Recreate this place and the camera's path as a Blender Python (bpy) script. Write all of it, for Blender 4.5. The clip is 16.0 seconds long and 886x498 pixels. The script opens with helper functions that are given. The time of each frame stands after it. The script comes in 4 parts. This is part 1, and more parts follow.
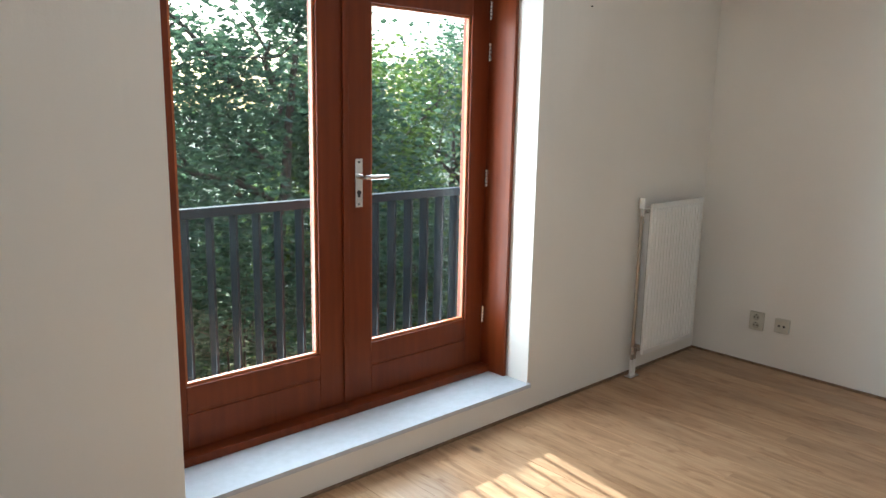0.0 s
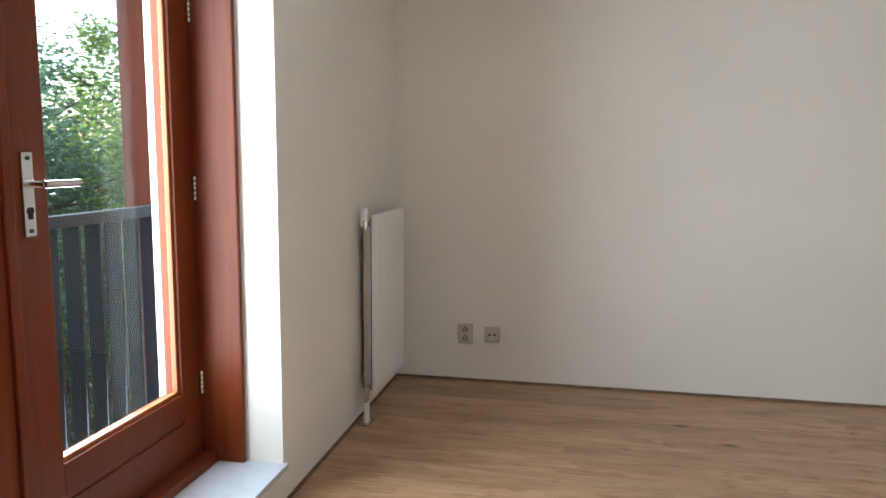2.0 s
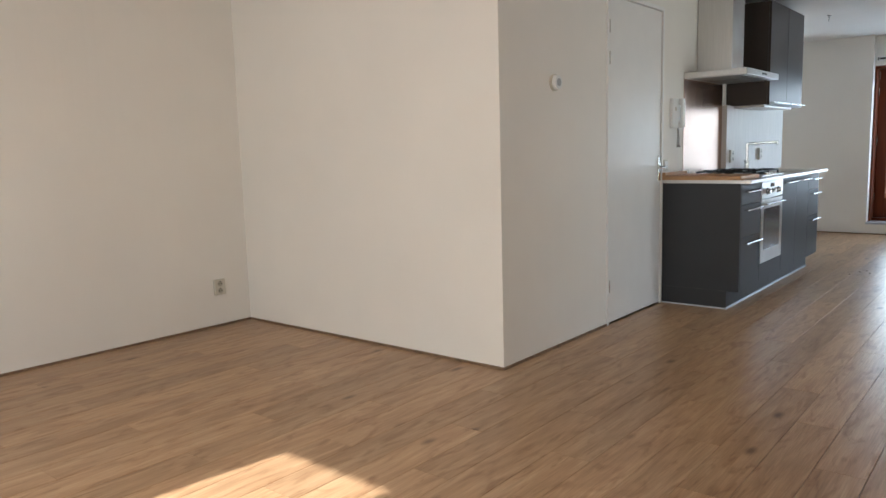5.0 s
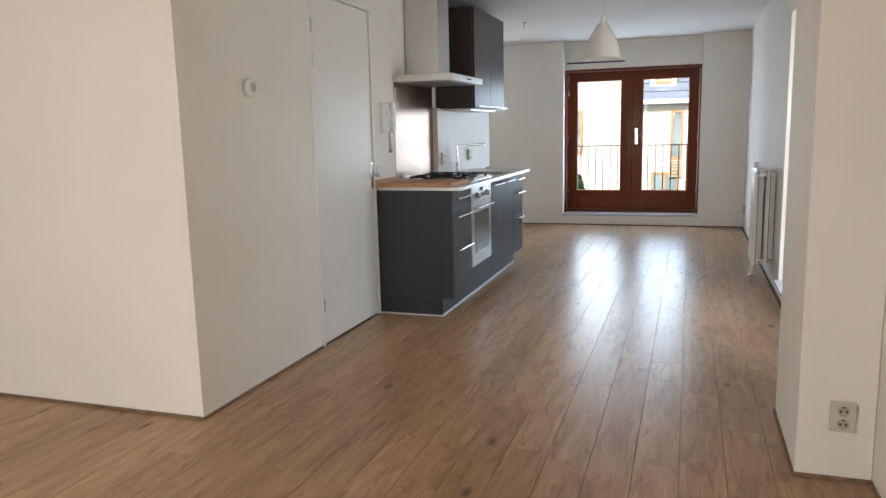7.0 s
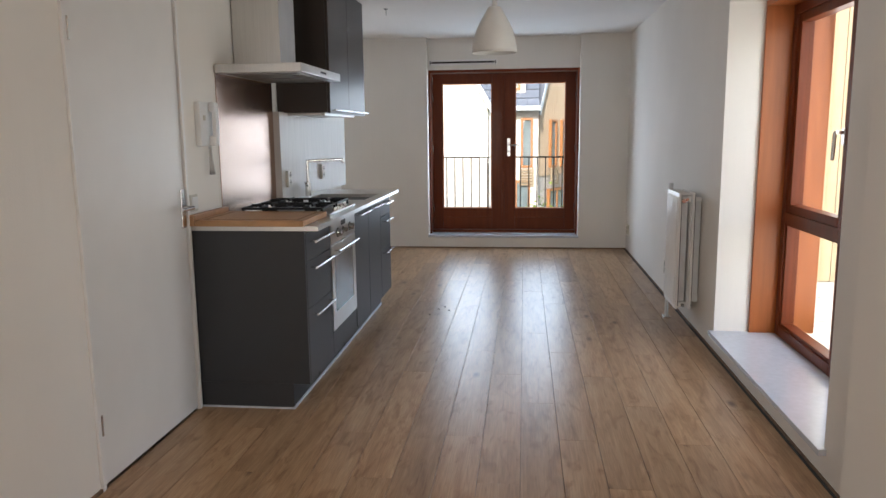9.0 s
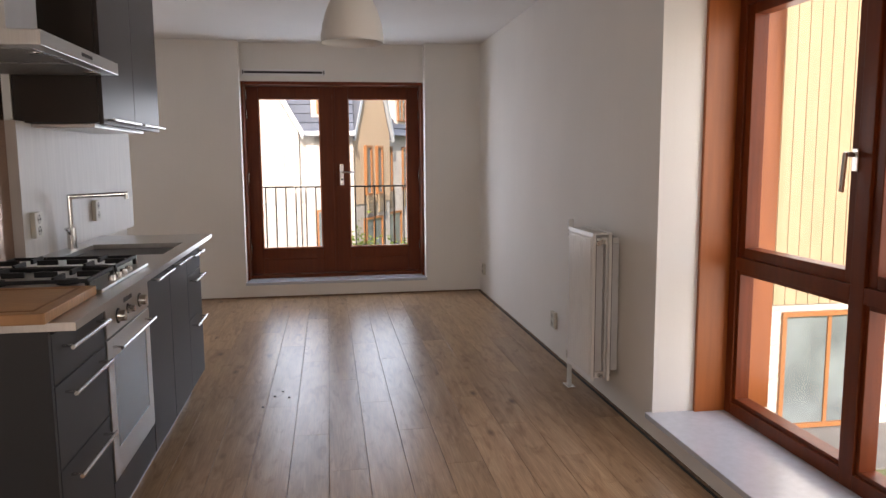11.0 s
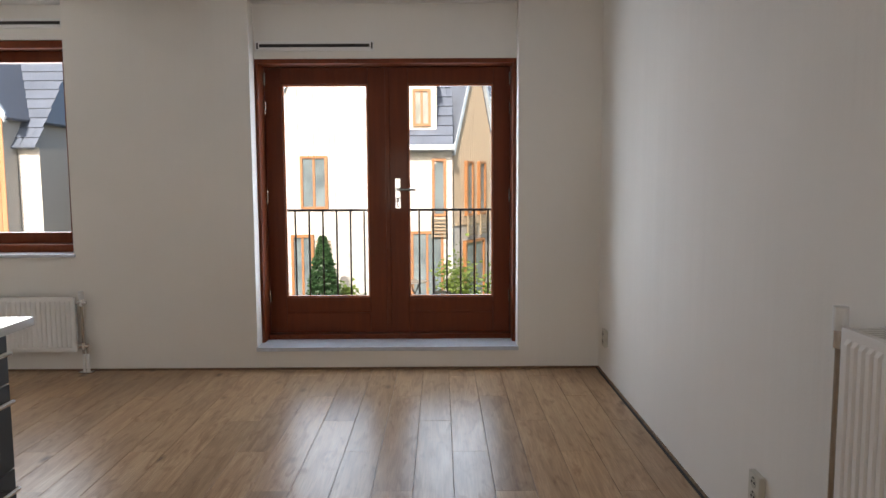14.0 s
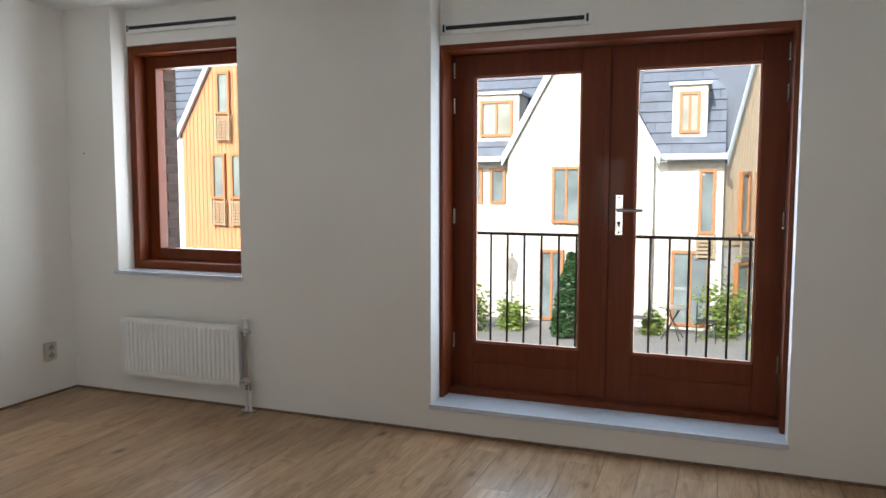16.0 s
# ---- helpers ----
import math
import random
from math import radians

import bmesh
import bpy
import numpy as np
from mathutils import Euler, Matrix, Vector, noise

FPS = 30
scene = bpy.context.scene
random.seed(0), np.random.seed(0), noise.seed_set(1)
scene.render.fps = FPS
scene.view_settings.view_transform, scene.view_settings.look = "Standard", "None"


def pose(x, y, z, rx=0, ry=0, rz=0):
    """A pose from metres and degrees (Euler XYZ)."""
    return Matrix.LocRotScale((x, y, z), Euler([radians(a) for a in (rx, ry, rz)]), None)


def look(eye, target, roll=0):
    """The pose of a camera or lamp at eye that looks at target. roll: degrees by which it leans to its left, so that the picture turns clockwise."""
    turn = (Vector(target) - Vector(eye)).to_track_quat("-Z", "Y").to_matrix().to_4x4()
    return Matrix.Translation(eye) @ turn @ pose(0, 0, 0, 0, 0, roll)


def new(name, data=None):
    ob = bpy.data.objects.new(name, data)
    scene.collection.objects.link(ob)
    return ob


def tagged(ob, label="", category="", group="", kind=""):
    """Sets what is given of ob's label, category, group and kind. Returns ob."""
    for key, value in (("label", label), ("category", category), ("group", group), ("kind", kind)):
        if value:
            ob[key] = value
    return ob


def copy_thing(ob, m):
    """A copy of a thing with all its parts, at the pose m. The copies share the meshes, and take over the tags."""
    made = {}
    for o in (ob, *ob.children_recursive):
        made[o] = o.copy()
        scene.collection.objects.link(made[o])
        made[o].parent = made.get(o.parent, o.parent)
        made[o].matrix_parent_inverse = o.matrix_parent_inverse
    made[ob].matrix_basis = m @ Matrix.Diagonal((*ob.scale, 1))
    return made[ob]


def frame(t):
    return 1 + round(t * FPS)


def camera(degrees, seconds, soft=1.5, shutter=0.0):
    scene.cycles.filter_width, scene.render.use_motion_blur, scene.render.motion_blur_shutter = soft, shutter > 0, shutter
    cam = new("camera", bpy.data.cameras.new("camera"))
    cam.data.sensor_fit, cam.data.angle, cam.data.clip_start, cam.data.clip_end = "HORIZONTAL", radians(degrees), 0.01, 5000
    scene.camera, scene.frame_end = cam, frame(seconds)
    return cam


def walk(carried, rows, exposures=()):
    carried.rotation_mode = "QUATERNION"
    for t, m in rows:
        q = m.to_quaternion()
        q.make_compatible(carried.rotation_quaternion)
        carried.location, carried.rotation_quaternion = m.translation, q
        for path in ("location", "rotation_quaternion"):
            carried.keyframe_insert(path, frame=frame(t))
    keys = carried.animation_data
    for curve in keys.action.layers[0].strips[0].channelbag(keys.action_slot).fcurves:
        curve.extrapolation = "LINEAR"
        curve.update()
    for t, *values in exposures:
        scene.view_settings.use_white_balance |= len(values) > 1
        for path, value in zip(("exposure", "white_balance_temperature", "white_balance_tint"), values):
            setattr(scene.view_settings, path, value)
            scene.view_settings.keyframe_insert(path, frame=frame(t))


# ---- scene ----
cam = camera(62.5, 16.0)
PATH = [
    (0, (1.983, -1.635, 1.477), (0.661, -3.086, 1.095), 1.1),
    (0.5, (1.907, -1.908, 1.455), (0.435, -3.221, 1.124), 1.2),
    (1, (1.887, -2.219, 1.399), (0.225, -3.293, 1.107), 0.9),
    (1.5, (1.809, -2.52, 1.323), (-0.022, -3.276, 1.049), 0.7),
    (2, (1.73, -2.817, 1.257), (-0.216, -3.2, 1.002), 0.4),
    (2.5, (1.698, -3.054, 1.222), (-0.286, -3.041, 0.967), 0.2),
    (3, (1.768, -3.19, 1.198), (-0.176, -2.793, 0.949), 0.1),
    (3.5, (1.949, -3.136, 1.157), (0.087, -2.443, 0.926), -1.0),
    (4, (2.072, -3.135, 1.157), (0.363, -2.124, 0.917), -1.4),
    (4.5, (2.138, -3.105, 1.164), (0.632, -1.814, 0.908), -1.7),
    (5, (2.152, -3.087, 1.159), (0.89, -1.558, 0.893), -1.6),
    (5.2, (2.16, -3.076, 1.167), (0.994, -1.473, 0.894), -1.5),
    (7.3, (2.04, -2.498, 1.302), (1.45, -0.615, 0.977), -1.1),
    (7.5, (1.979, -2.364, 1.309), (1.415, -0.473, 0.982), -0.9),
    (8, (1.811, -1.988, 1.328), (1.325, -0.076, 1.0), -1.0),
    (8.5, (1.71, -1.604, 1.336), (1.338, 0.333, 1.008), -0.7),
    (9, (1.587, -1.268, 1.338), (1.368, 0.695, 1.021), -0.6),
    (9.5, (1.446, -0.952, 1.353), (1.401, 1.024, 1.053), -0.5),
    (10, (1.274, -0.63, 1.347), (1.395, 1.347, 1.065), -0.3),
    (12.5, (1.304, 1.272, 1.273), (1.663, 3.227, 1.052), -0.6),
    (13, (1.431, 1.653, 1.27), (1.721, 3.619, 1.052), -0.6),
    (13.5, (1.554, 2.025, 1.268), (1.726, 4.007, 1.059), -0.4),
    (14, (1.698, 2.379, 1.267), (1.705, 4.369, 1.069), -0.3),
    (14.5, (1.774, 2.757, 1.261), (1.599, 4.74, 1.074), -0.3),
    (15, (1.855, 3.103, 1.294), (1.49, 5.06, 1.102), -0.2),
    (15.5, (1.877, 3.365, 1.313), (1.341, 5.283, 1.124), -0.1),
    (16, (1.871, 3.592, 1.29), (1.174, 5.459, 1.123), 0.1),
]
walk(cam, [(t, look(eye, target, roll)) for t, eye, target, roll in PATH],
     [(0, 1.75, 5350, 1), (2, 1.8, 5450, 3), (3.5, 2.0, 5450, 4), (4.6, 1.7, 5350, 4), (5, 1.75, 6150, 9), (7.5, 1.9, 6350, 11), (8.5, 1.75, 6450, 13), (10, 1.35, 6800, 18), (12.5, 1.35, 7500, 28), (14, 1.45, 6950, 16), (16, 1.5, 6450, 11)])

# ---- world, sun, exposure ----
SUN_TO = Vector((-0.20, -1.50, 1.0)).normalized()
world = bpy.data.worlds.new("sky")
scene.world = world
world.use_nodes = True
wn = world.node_tree
sky = wn.nodes.new("ShaderNodeTexSky")
sky.sky_type = "NISHITA"
sky.sun_disc = False
sky.sun_elevation = math.asin(SUN_TO.z)
sky.sun_rotation = math.atan2(SUN_TO.x, SUN_TO.y)
sky.air_density, sky.dust_density = 1.2, 2.5
wn.nodes["Background"].inputs["Strength"].default_value = 0.15
wn.links.new(sky.outputs["Color"], wn.nodes["Background"].inputs["Color"])
sun_data = bpy.data.lights.new("sun", "SUN")
sun_data.energy, sun_data.angle, sun_data.color = 3.6, radians(0.6), (1.0, 0.955, 0.88)
sun = new("sun", sun_data)
sun.matrix_world = look(SUN_TO * 50, (0, 0, 0))


def sky_lamp(eye, target, w, h, watts, color):
    """Daylight that enters through an opening."""
    d = bpy.data.lights.new("sky_lamp", "AREA")
    d.shape, d.size, d.size_y, d.energy, d.color = "RECTANGLE", w, h, watts, color
    new("sky_lamp", d).matrix_world = look(eye, target)


# just outside each opening: the balcony doors, the french doors, the north and the east window
sky_lamp((0.24, -4.405, 1.10), (0.24, -3.0, 1.06), 1.64, 1.80, 32, (1.0, 0.98, 0.93))
sky_lamp((1.345, 7.585, 1.10), (1.345, 6.0, 0.98), 1.60, 1.75, 17, (0.68, 0.83, 1.0))
sky_lamp((-1.145, 7.585, 1.47), (-1.145, 6.0, 1.40), 0.78, 1.25, 8, (0.84, 0.92, 1.0))
sky_lamp((3.34, 2.355, 1.10), (2.0, 2.355, 1.02), 1.55, 1.80, 8.5, (0.94, 0.98, 1.0))


# ---- mesh helpers ----
def box(bm, x0, x1, y0, y1, z0, z1, bevel=0.0):
    made = bmesh.ops.create_cube(bm, size=1.0, matrix=Matrix.LocRotScale(
        ((x0 + x1) / 2, (y0 + y1) / 2, (z0 + z1) / 2), None, (x1 - x0, y1 - y0, z1 - z0)))
    if bevel:
        edges = {e for v in made["verts"] for e in v.link_edges}
        bmesh.ops.bevel(bm, geom=list(edges), offset=bevel, segments=2, affect="EDGES", profile=0.6)
    return bm


def rod(bm, p0, p1, r, seg=12, r2=None):
    p0, p1 = Vector(p0), Vector(p1)
    d = p1 - p0
    m = Matrix.Translation((p0 + p1) / 2) @ d.to_track_quat("Z", "Y").to_matrix().to_4x4()
    bmesh.ops.create_cone(bm, cap_ends=True, segments=seg, radius1=r, radius2=r if r2 is None else r2, depth=d.length, matrix=m)
    return bm


def lathe(bm, profile, seg=40, axis=(0, 0)):
    rings = []
    for r, z in profile:
        rings.append([bm.verts.new((axis[0] + r * math.cos(2 * math.pi * i / seg), axis[1] + r * math.sin(2 * math.pi * i / seg), z)) for i in range(seg)])
    for a, b in zip(rings, rings[1:]):
        for i in range(seg):
            bm.faces.new((a[i], a[(i + 1) % seg], b[(i + 1) % seg], b[i]))
    return bm


def poly_prism(bm, pts, y0, y1):
    """A flat outline of (x, z) points, given a depth from y0 to y1."""
    a = [bm.verts.new((x, y0, z)) for x, z in pts]
    b = [bm.verts.new((x, y1, z)) for x, z in pts]
    bm.faces.new(a)
    bm.faces.new(b[::-1])
    for i in range(len(pts)):
        j = (i + 1) % len(pts)
        bm.faces.new((a[j], a[i], b[i], b[j]))
    bmesh.ops.recalc_face_normals(bm, faces=bm.faces[:])
    return bm


def mesh_of(name, bm, material, smooth=False):
    me = bpy.data.meshes.new(name)
    bm.to_mesh(me)
    bm.free()
    me.materials.append(material)
    if smooth:
        for p in me.polygons:
            p.use_smooth = True
    return me


def part(name, bm, material, parent, label="", smooth=False):
    ob = new(name, mesh_of(name, bm, material, smooth))
    ob.parent = parent
    if label:
        tagged(ob, label)
    return ob


def thing(name, m, label, category, group="", kind=""):
    ob = new(name)
    ob.empty_display_size = 0.1
    ob.matrix_basis = m
    return tagged(ob, label, category, group, kind)


def solid(name, bm, material, label, category, kind="structure", group=""):
    return tagged(new(name, mesh_of(name, bm, material)), label, category, group, kind)


def B():
    return bmesh.new()


# ---- materials ----
def mat(name, color, rough=0.6, metal=0.0, vary=0.06, scale=6.0, bump=0.0, bump_scale=200.0, stretch=(1, 1, 1), coat=0.0, spread=0.0):
    m = bpy.data.materials.new(name)
    m.use_nodes = True
    n, l = m.node_tree.nodes, m.node_tree.links
    p = n["Principled BSDF"]
    p.inputs["Roughness"].default_value = rough
    p.inputs["Metallic"].default_value = metal
    p.inputs["Coat Weight"].default_value = coat
    tc = n.new("ShaderNodeTexCoord")
    mp = n.new("ShaderNodeMapping")
    mp.inputs["Scale"].default_value = stretch
    l.new(tc.outputs["Object"], mp.inputs["Vector"])
    no = n.new("ShaderNodeTexNoise")
    no.inputs["Scale"].default_value = scale
    no.inputs["Detail"].default_value = 6.0
    l.new(mp.outputs["Vector"], no.inputs["Vector"])
    ramp = n.new("ShaderNodeValToRGB")
    lo = [max(0.0, c * (1 - vary)) for c in color]
    hi = [min(1.0, c * (1 + vary)) for c in color]
    ramp.color_ramp.elements[0].position, ramp.color_ramp.elements[1].position = 0.3, 0.7
    ramp.color_ramp.elements[0].color, ramp.color_ramp.elements[1].color = (*lo, 1), (*hi, 1)
    l.new(no.outputs["Fac"], ramp.inputs["Fac"])
    out = ramp.outputs["Color"]
    if spread:
        oi = n.new("ShaderNodeObjectInfo")
        geo = n.new("ShaderNodeNewGeometry")
        add = n.new("ShaderNodeMath")
        add.operation = "ADD"
        l.new(oi.outputs["Random"], add.inputs[0])
        l.new(geo.outputs["Random Per Island"], add.inputs[1])
        rng = n.new("ShaderNodeMapRange")
        rng.inputs["From Max"].default_value = 2.0
        rng.inputs["To Min"].default_value, rng.inputs["To Max"].default_value = 1 - spread, 1 + spread
        l.new(add.outputs[0], rng.inputs["Value"])
        hsv = n.new("ShaderNodeHueSaturation")
        l.new(rng.outputs["Result"], hsv.inputs["Value"])
        l.new(out, hsv.inputs["Color"])
        out = hsv.outputs["Color"]
    l.new(out, p.inputs["Base Color"])
    if bump:
        nb = n.new("ShaderNodeTexNoise")
        nb.inputs["Scale"].default_value = bump_scale
        nb.inputs["Detail"].default_value = 4.0
        l.new(mp.outputs["Vector"], nb.inputs["Vector"])
        bp = n.new("ShaderNodeBump")
        bp.inputs["Strength"].default_value = bump
        bp.inputs["Distance"].default_value = 0.004
        l.new(nb.outputs["Fac"], bp.inputs["Height"])
        l.new(bp.outputs["Normal"], p.inputs["Normal"])
    return m


def glass_mat(name, tint=(0.97, 0.985, 0.98)):
    m = bpy.data.materials.new(name)
    m.use_nodes = True
    n, l = m.node_tree.nodes, m.node_tree.links
    n.remove(n["Principled BSDF"])
    tr, gl, mix, fr = n.new("ShaderNodeBsdfTransparent"), n.new("ShaderNodeBsdfGlossy"), n.new("ShaderNodeMixShader"), n.new("ShaderNodeLayerWeight")
    tr.inputs["Color"].default_value = (*tint, 1)
    gl.inputs["Roughness"].default_value = 0.01
    fr.inputs["Blend"].default_value = 0.5
    pw, ma = n.new("ShaderNodeMath"), n.new("ShaderNodeMath")
    pw.operation, ma.operation = "POWER", "MULTIPLY_ADD"
    pw.inputs[1].default_value = 4.0
    ma.inputs[1].default_value, ma.inputs[2].default_value = 0.32, 0.022
    l.new(fr.outputs["Facing"], pw.inputs[0])
    l.new(pw.outputs[0], ma.inputs[0])
    l.new(ma.outputs[0], mix.inputs["Fac"])
    l.new(tr.outputs[0], mix.inputs[1])
    l.new(gl.outputs[0], mix.inputs[2])
    l.new(mix.outputs[0], n["Material Output"].inputs["Surface"])
    return m


def plank_mat():
    """Oak laminate: long grain, cathedral figure and small dark knots, another cut for each plank."""
    m = bpy.data.materials.new("oak_laminate")
    m.use_nodes = True
    n, l = m.node_tree.nodes, m.node_tree.links
    p = n["Principled BSDF"]
    tc, oi = n.new("ShaderNodeTexCoord"), n.new("ShaderNodeObjectInfo")
    off = n.new("ShaderNodeVectorMath")
    off.operation = "MULTIPLY_ADD"
    off.inputs[1].default_value = (37.0, 91.0, 13.0)
    l.new(oi.outputs["Random"], off.inputs[0])
    l.new(tc.outputs["Object"], off.inputs[2])

    def noise_tex(scale, stretch, detail, distort=0.0):
        mp, t = n.new("ShaderNodeMapping"), n.new("ShaderNodeTexNoise")
        mp.inputs["Scale"].default_value = stretch
        l.new(off.outputs[0], mp.inputs["Vector"])
        l.new(mp.outputs[0], t.inputs["Vector"])
        t.inputs["Scale"].default_value, t.inputs["Detail"].default_value, t.inputs["Distortion"].default_value = scale, detail, distort
        return t.outputs["Fac"]

    def ramp(fac, stops):
        r = n.new("ShaderNodeValToRGB")
        while len(r.color_ramp.elements) < len(stops):
            r.color_ramp.elements.new(0.5)
        for e, (pos, col) in zip(r.color_ramp.elements, stops):
            e.position, e.color = pos, (*col, 1)
        l.new(fac, r.inputs["Fac"])
        return r.outputs["Color"]

    def mix(kind, fac, a, b):
        x = n.new("ShaderNodeMixRGB")
        x.blend_type = kind
        x.inputs["Fac"].default_value = fac
        l.new(a, x.inputs[1])
        l.new(b, x.inputs[2])
        return x.outputs[0]

    base = ramp(noise_tex(3.0, (6, 0.7, 1), 5, 0.8), [(0.25, (0.34, 0.200, 0.106)), (0.5, (0.465, 0.292, 0.164)), (0.75, (0.55, 0.370, 0.220))])
    fine = ramp(noise_tex(14.0, (14, 0.5, 1), 6), [(0.3, (0.60, 0.57, 0.54)), (0.65, (1.0, 1.0, 1.0))])
    streak = ramp(noise_tex(5.0, (3.2, 0.8, 1), 7, 1.6), [(0.30, (0.50, 0.36, 0.26)), (0.46, (1, 1, 1))])
    col = mix("MULTIPLY", 0.6, mix("MULTIPLY", 0.65, base, fine), streak)
    vor, vm = n.new("ShaderNodeTexVoronoi"), n.new("ShaderNodeMapping")
    vm.inputs["Scale"].default_value = (4.5, 2.0, 1)
    l.new(off.outputs[0], vm.inputs["Vector"])
    l.new(vm.outputs[0], vor.inputs["Vector"])
    vor.inputs["Scale"].default_value = 1.0
    col = mix("MULTIPLY", 0.85, col, ramp(vor.outputs["Distance"], [(0.03, (0.16, 0.09, 0.055)), (0.12, (1, 1, 1))]))
    hsv, rng = n.new("ShaderNodeHueSaturation"), n.new("ShaderNodeMapRange")
    rng.inputs["To Min"].default_value, rng.inputs["To Max"].default_value = 0.86, 1.12
    l.new(oi.outputs["Random"], rng.inputs["Value"])
    l.new(rng.outputs[0], hsv.inputs["Value"])
    l.new(col, hsv.inputs["Color"])
    l.new(hsv.outputs[0], p.inputs["Base Color"])
    p.inputs["Roughness"].default_value = 0.30
    p.inputs["Specular IOR Level"].default_value = 0.33
    bp = n.new("ShaderNodeBump")
    bp.inputs["Strength"].default_value, bp.inputs["Distance"].default_value = 0.12, 0.002
    l.new(noise_tex(22.0, (16, 0.8, 1), 5), bp.inputs["Height"])
    l.new(bp.outputs["Normal"], p.inputs["Normal"])
    return m


M_wall = mat("wall_paint", (0.83, 0.798, 0.745), 0.75, vary=0.025, scale=1.5, bump=0.12, bump_scale=140)
wn2, wl2 = M_wall.node_tree.nodes, M_wall.node_tree.links
wc2, wm2, wt2, wb2 = wn2.new("ShaderNodeTexCoord"), wn2.new("ShaderNodeMapping"), wn2.new("ShaderNodeTexNoise"), wn2.new("ShaderNodeBump")
wm2.inputs["Scale"].default_value = (7.0, 7.0, 0.35)
wt2.inputs["Scale"].default_value, wt2.inputs["Detail"].default_value = 1.0, 3.0
wb2.inputs["Strength"].default_value, wb2.inputs["Distance"].default_value = 0.35, 0.012
wl2.new(wc2.outputs["Object"], wm2.inputs["Vector"])
wl2.new(wm2.outputs["Vector"], wt2.inputs["Vector"])
wl2.new(wt2.outputs["Fac"], wb2.inputs["Height"])
pw2 = wn2["Principled BSDF"]
wl2.new(pw2.inputs["Normal"].links[0].from_socket, wb2.inputs["Normal"])
wl2.new(wb2.outputs["Normal"], pw2.inputs["Normal"])
M_ceil = mat("ceiling_paint", (0.80, 0.785, 0.76), 0.85, vary=0.02, scale=2.0, bump=0.1, bump_scale=110)
M_plank = plank_mat()
M_under = mat("cork_underlay", (0.16, 0.10, 0.06), 0.9, vary=0.3, scale=60)
M_gap = mat("floor_edge", (0.20, 0.125, 0.075), 0.7, vary=0.35, scale=9, stretch=(3, 3, 3))
M_red = mat("stained_hardwood", (0.150, 0.029, 0.006), 0.42, vary=0.16, scale=4, stretch=(9, 9, 0.7), bump=0.05, bump_scale=60, coat=0.04)
M_weathered = mat("weathered_red_timber", (0.15, 0.042, 0.022), 0.85, vary=0.15, scale=4, stretch=(9, 9, 0.7))
M_orange = mat("orange_hardwood", (0.37, 0.105, 0.024), 0.4, vary=0.12, scale=4, stretch=(9, 9, 0.6), bump=0.05, bump_scale=60)
M_sill = mat("white_stone_sill", (0.55, 0.585, 0.64), 0.16, vary=0.05, scale=30)
M_glass = glass_mat("window_glass")
M_white = mat("white_enamel", (0.82, 0.81, 0.79), 0.32, vary=0.02, scale=5)
M_convector = mat("convector_sheet", (0.60, 0.61, 0.62), 0.45, vary=0.05, scale=9)
M_plastic = mat("cream_plastic", (0.58, 0.55, 0.47), 0.4, vary=0.03, scale=20)
M_whiteplastic = mat("white_plastic", (0.78, 0.78, 0.77), 0.4, vary=0.02, scale=20)
# darker cream: the shading of the round recess is put into the colour
M_face_shaded = mat("socket_face_shaded", (0.40, 0.375, 0.31), 0.45, vary=0.05, scale=20)
# near-black of dark parts, also painted in for shade in holes and gaps
M_dark = mat("dark_parts_and_shade", (0.03, 0.028, 0.026), 0.7, vary=0.2, scale=30)
M_steel = mat("brushed_steel", (0.58, 0.565, 0.545), 0.28, 1.0, vary=0.06, scale=5, stretch=(60, 1, 1), bump=0.04, bump_scale=40)
# steel whose copper tint holds the warm reflection of the room's timber
M_splash = mat("steel_copper_reflection", (0.47, 0.325, 0.255), 0.27, 1.0, vary=0.08, scale=4, stretch=(1, 30, 1), bump=0.05, bump_scale=20)
M_chrome = mat("satin_chrome", (0.66, 0.655, 0.64), 0.2, 1.0, vary=0.03, scale=20)
M_copper = mat("pipe_metal", (0.42, 0.37, 0.31), 0.35, 1.0, vary=0.1, scale=30)
M_grey = mat("anthracite_laminate", (0.040, 0.042, 0.046), 0.45, vary=0.06, scale=3, bump=0.03, bump_scale=300)
M_brownfront = mat("dark_brown_laminate", (0.038, 0.029, 0.024), 0.34, vary=0.1, scale=3)
M_black = mat("black_iron", (0.018, 0.018, 0.019), 0.5, vary=0.2, scale=30, bump=0.1, bump_scale=80)
M_slat = mat("slate_blue_steel", (0.016, 0.026, 0.034), 0.7, vary=0.12, scale=10)
M_board = mat("bamboo_board", (0.44, 0.235, 0.105), 0.45, vary=0.18, scale=5, stretch=(1.5, 26, 1), bump=0.05, bump_scale=40)
M_oven = mat("oven_glass", (0.07, 0.075, 0.08), 0.15, vary=0.06, scale=5)
M_lamp = mat("lamp_enamel", (0.78, 0.76, 0.72), 0.45, vary=0.02, scale=8)
M_brickw = mat("white_brick", (0.46, 0.44, 0.41), 0.85, vary=0.14, scale=8, bump=0.3, bump_scale=40, spread=0.16)
M_brickb = mat("brown_brick", (0.30, 0.22, 0.19), 0.85, vary=0.2, scale=10, bump=0.3, bump_scale=40, spread=0.25)
M_mortar = mat("mortar", (0.36, 0.34, 0.31), 0.9, vary=0.1, scale=20)
M_clad_white = mat("whitewashed_boards", (0.48, 0.45, 0.40), 0.7, vary=0.1, scale=3, stretch=(8, 8, 0.6), spread=0.08)
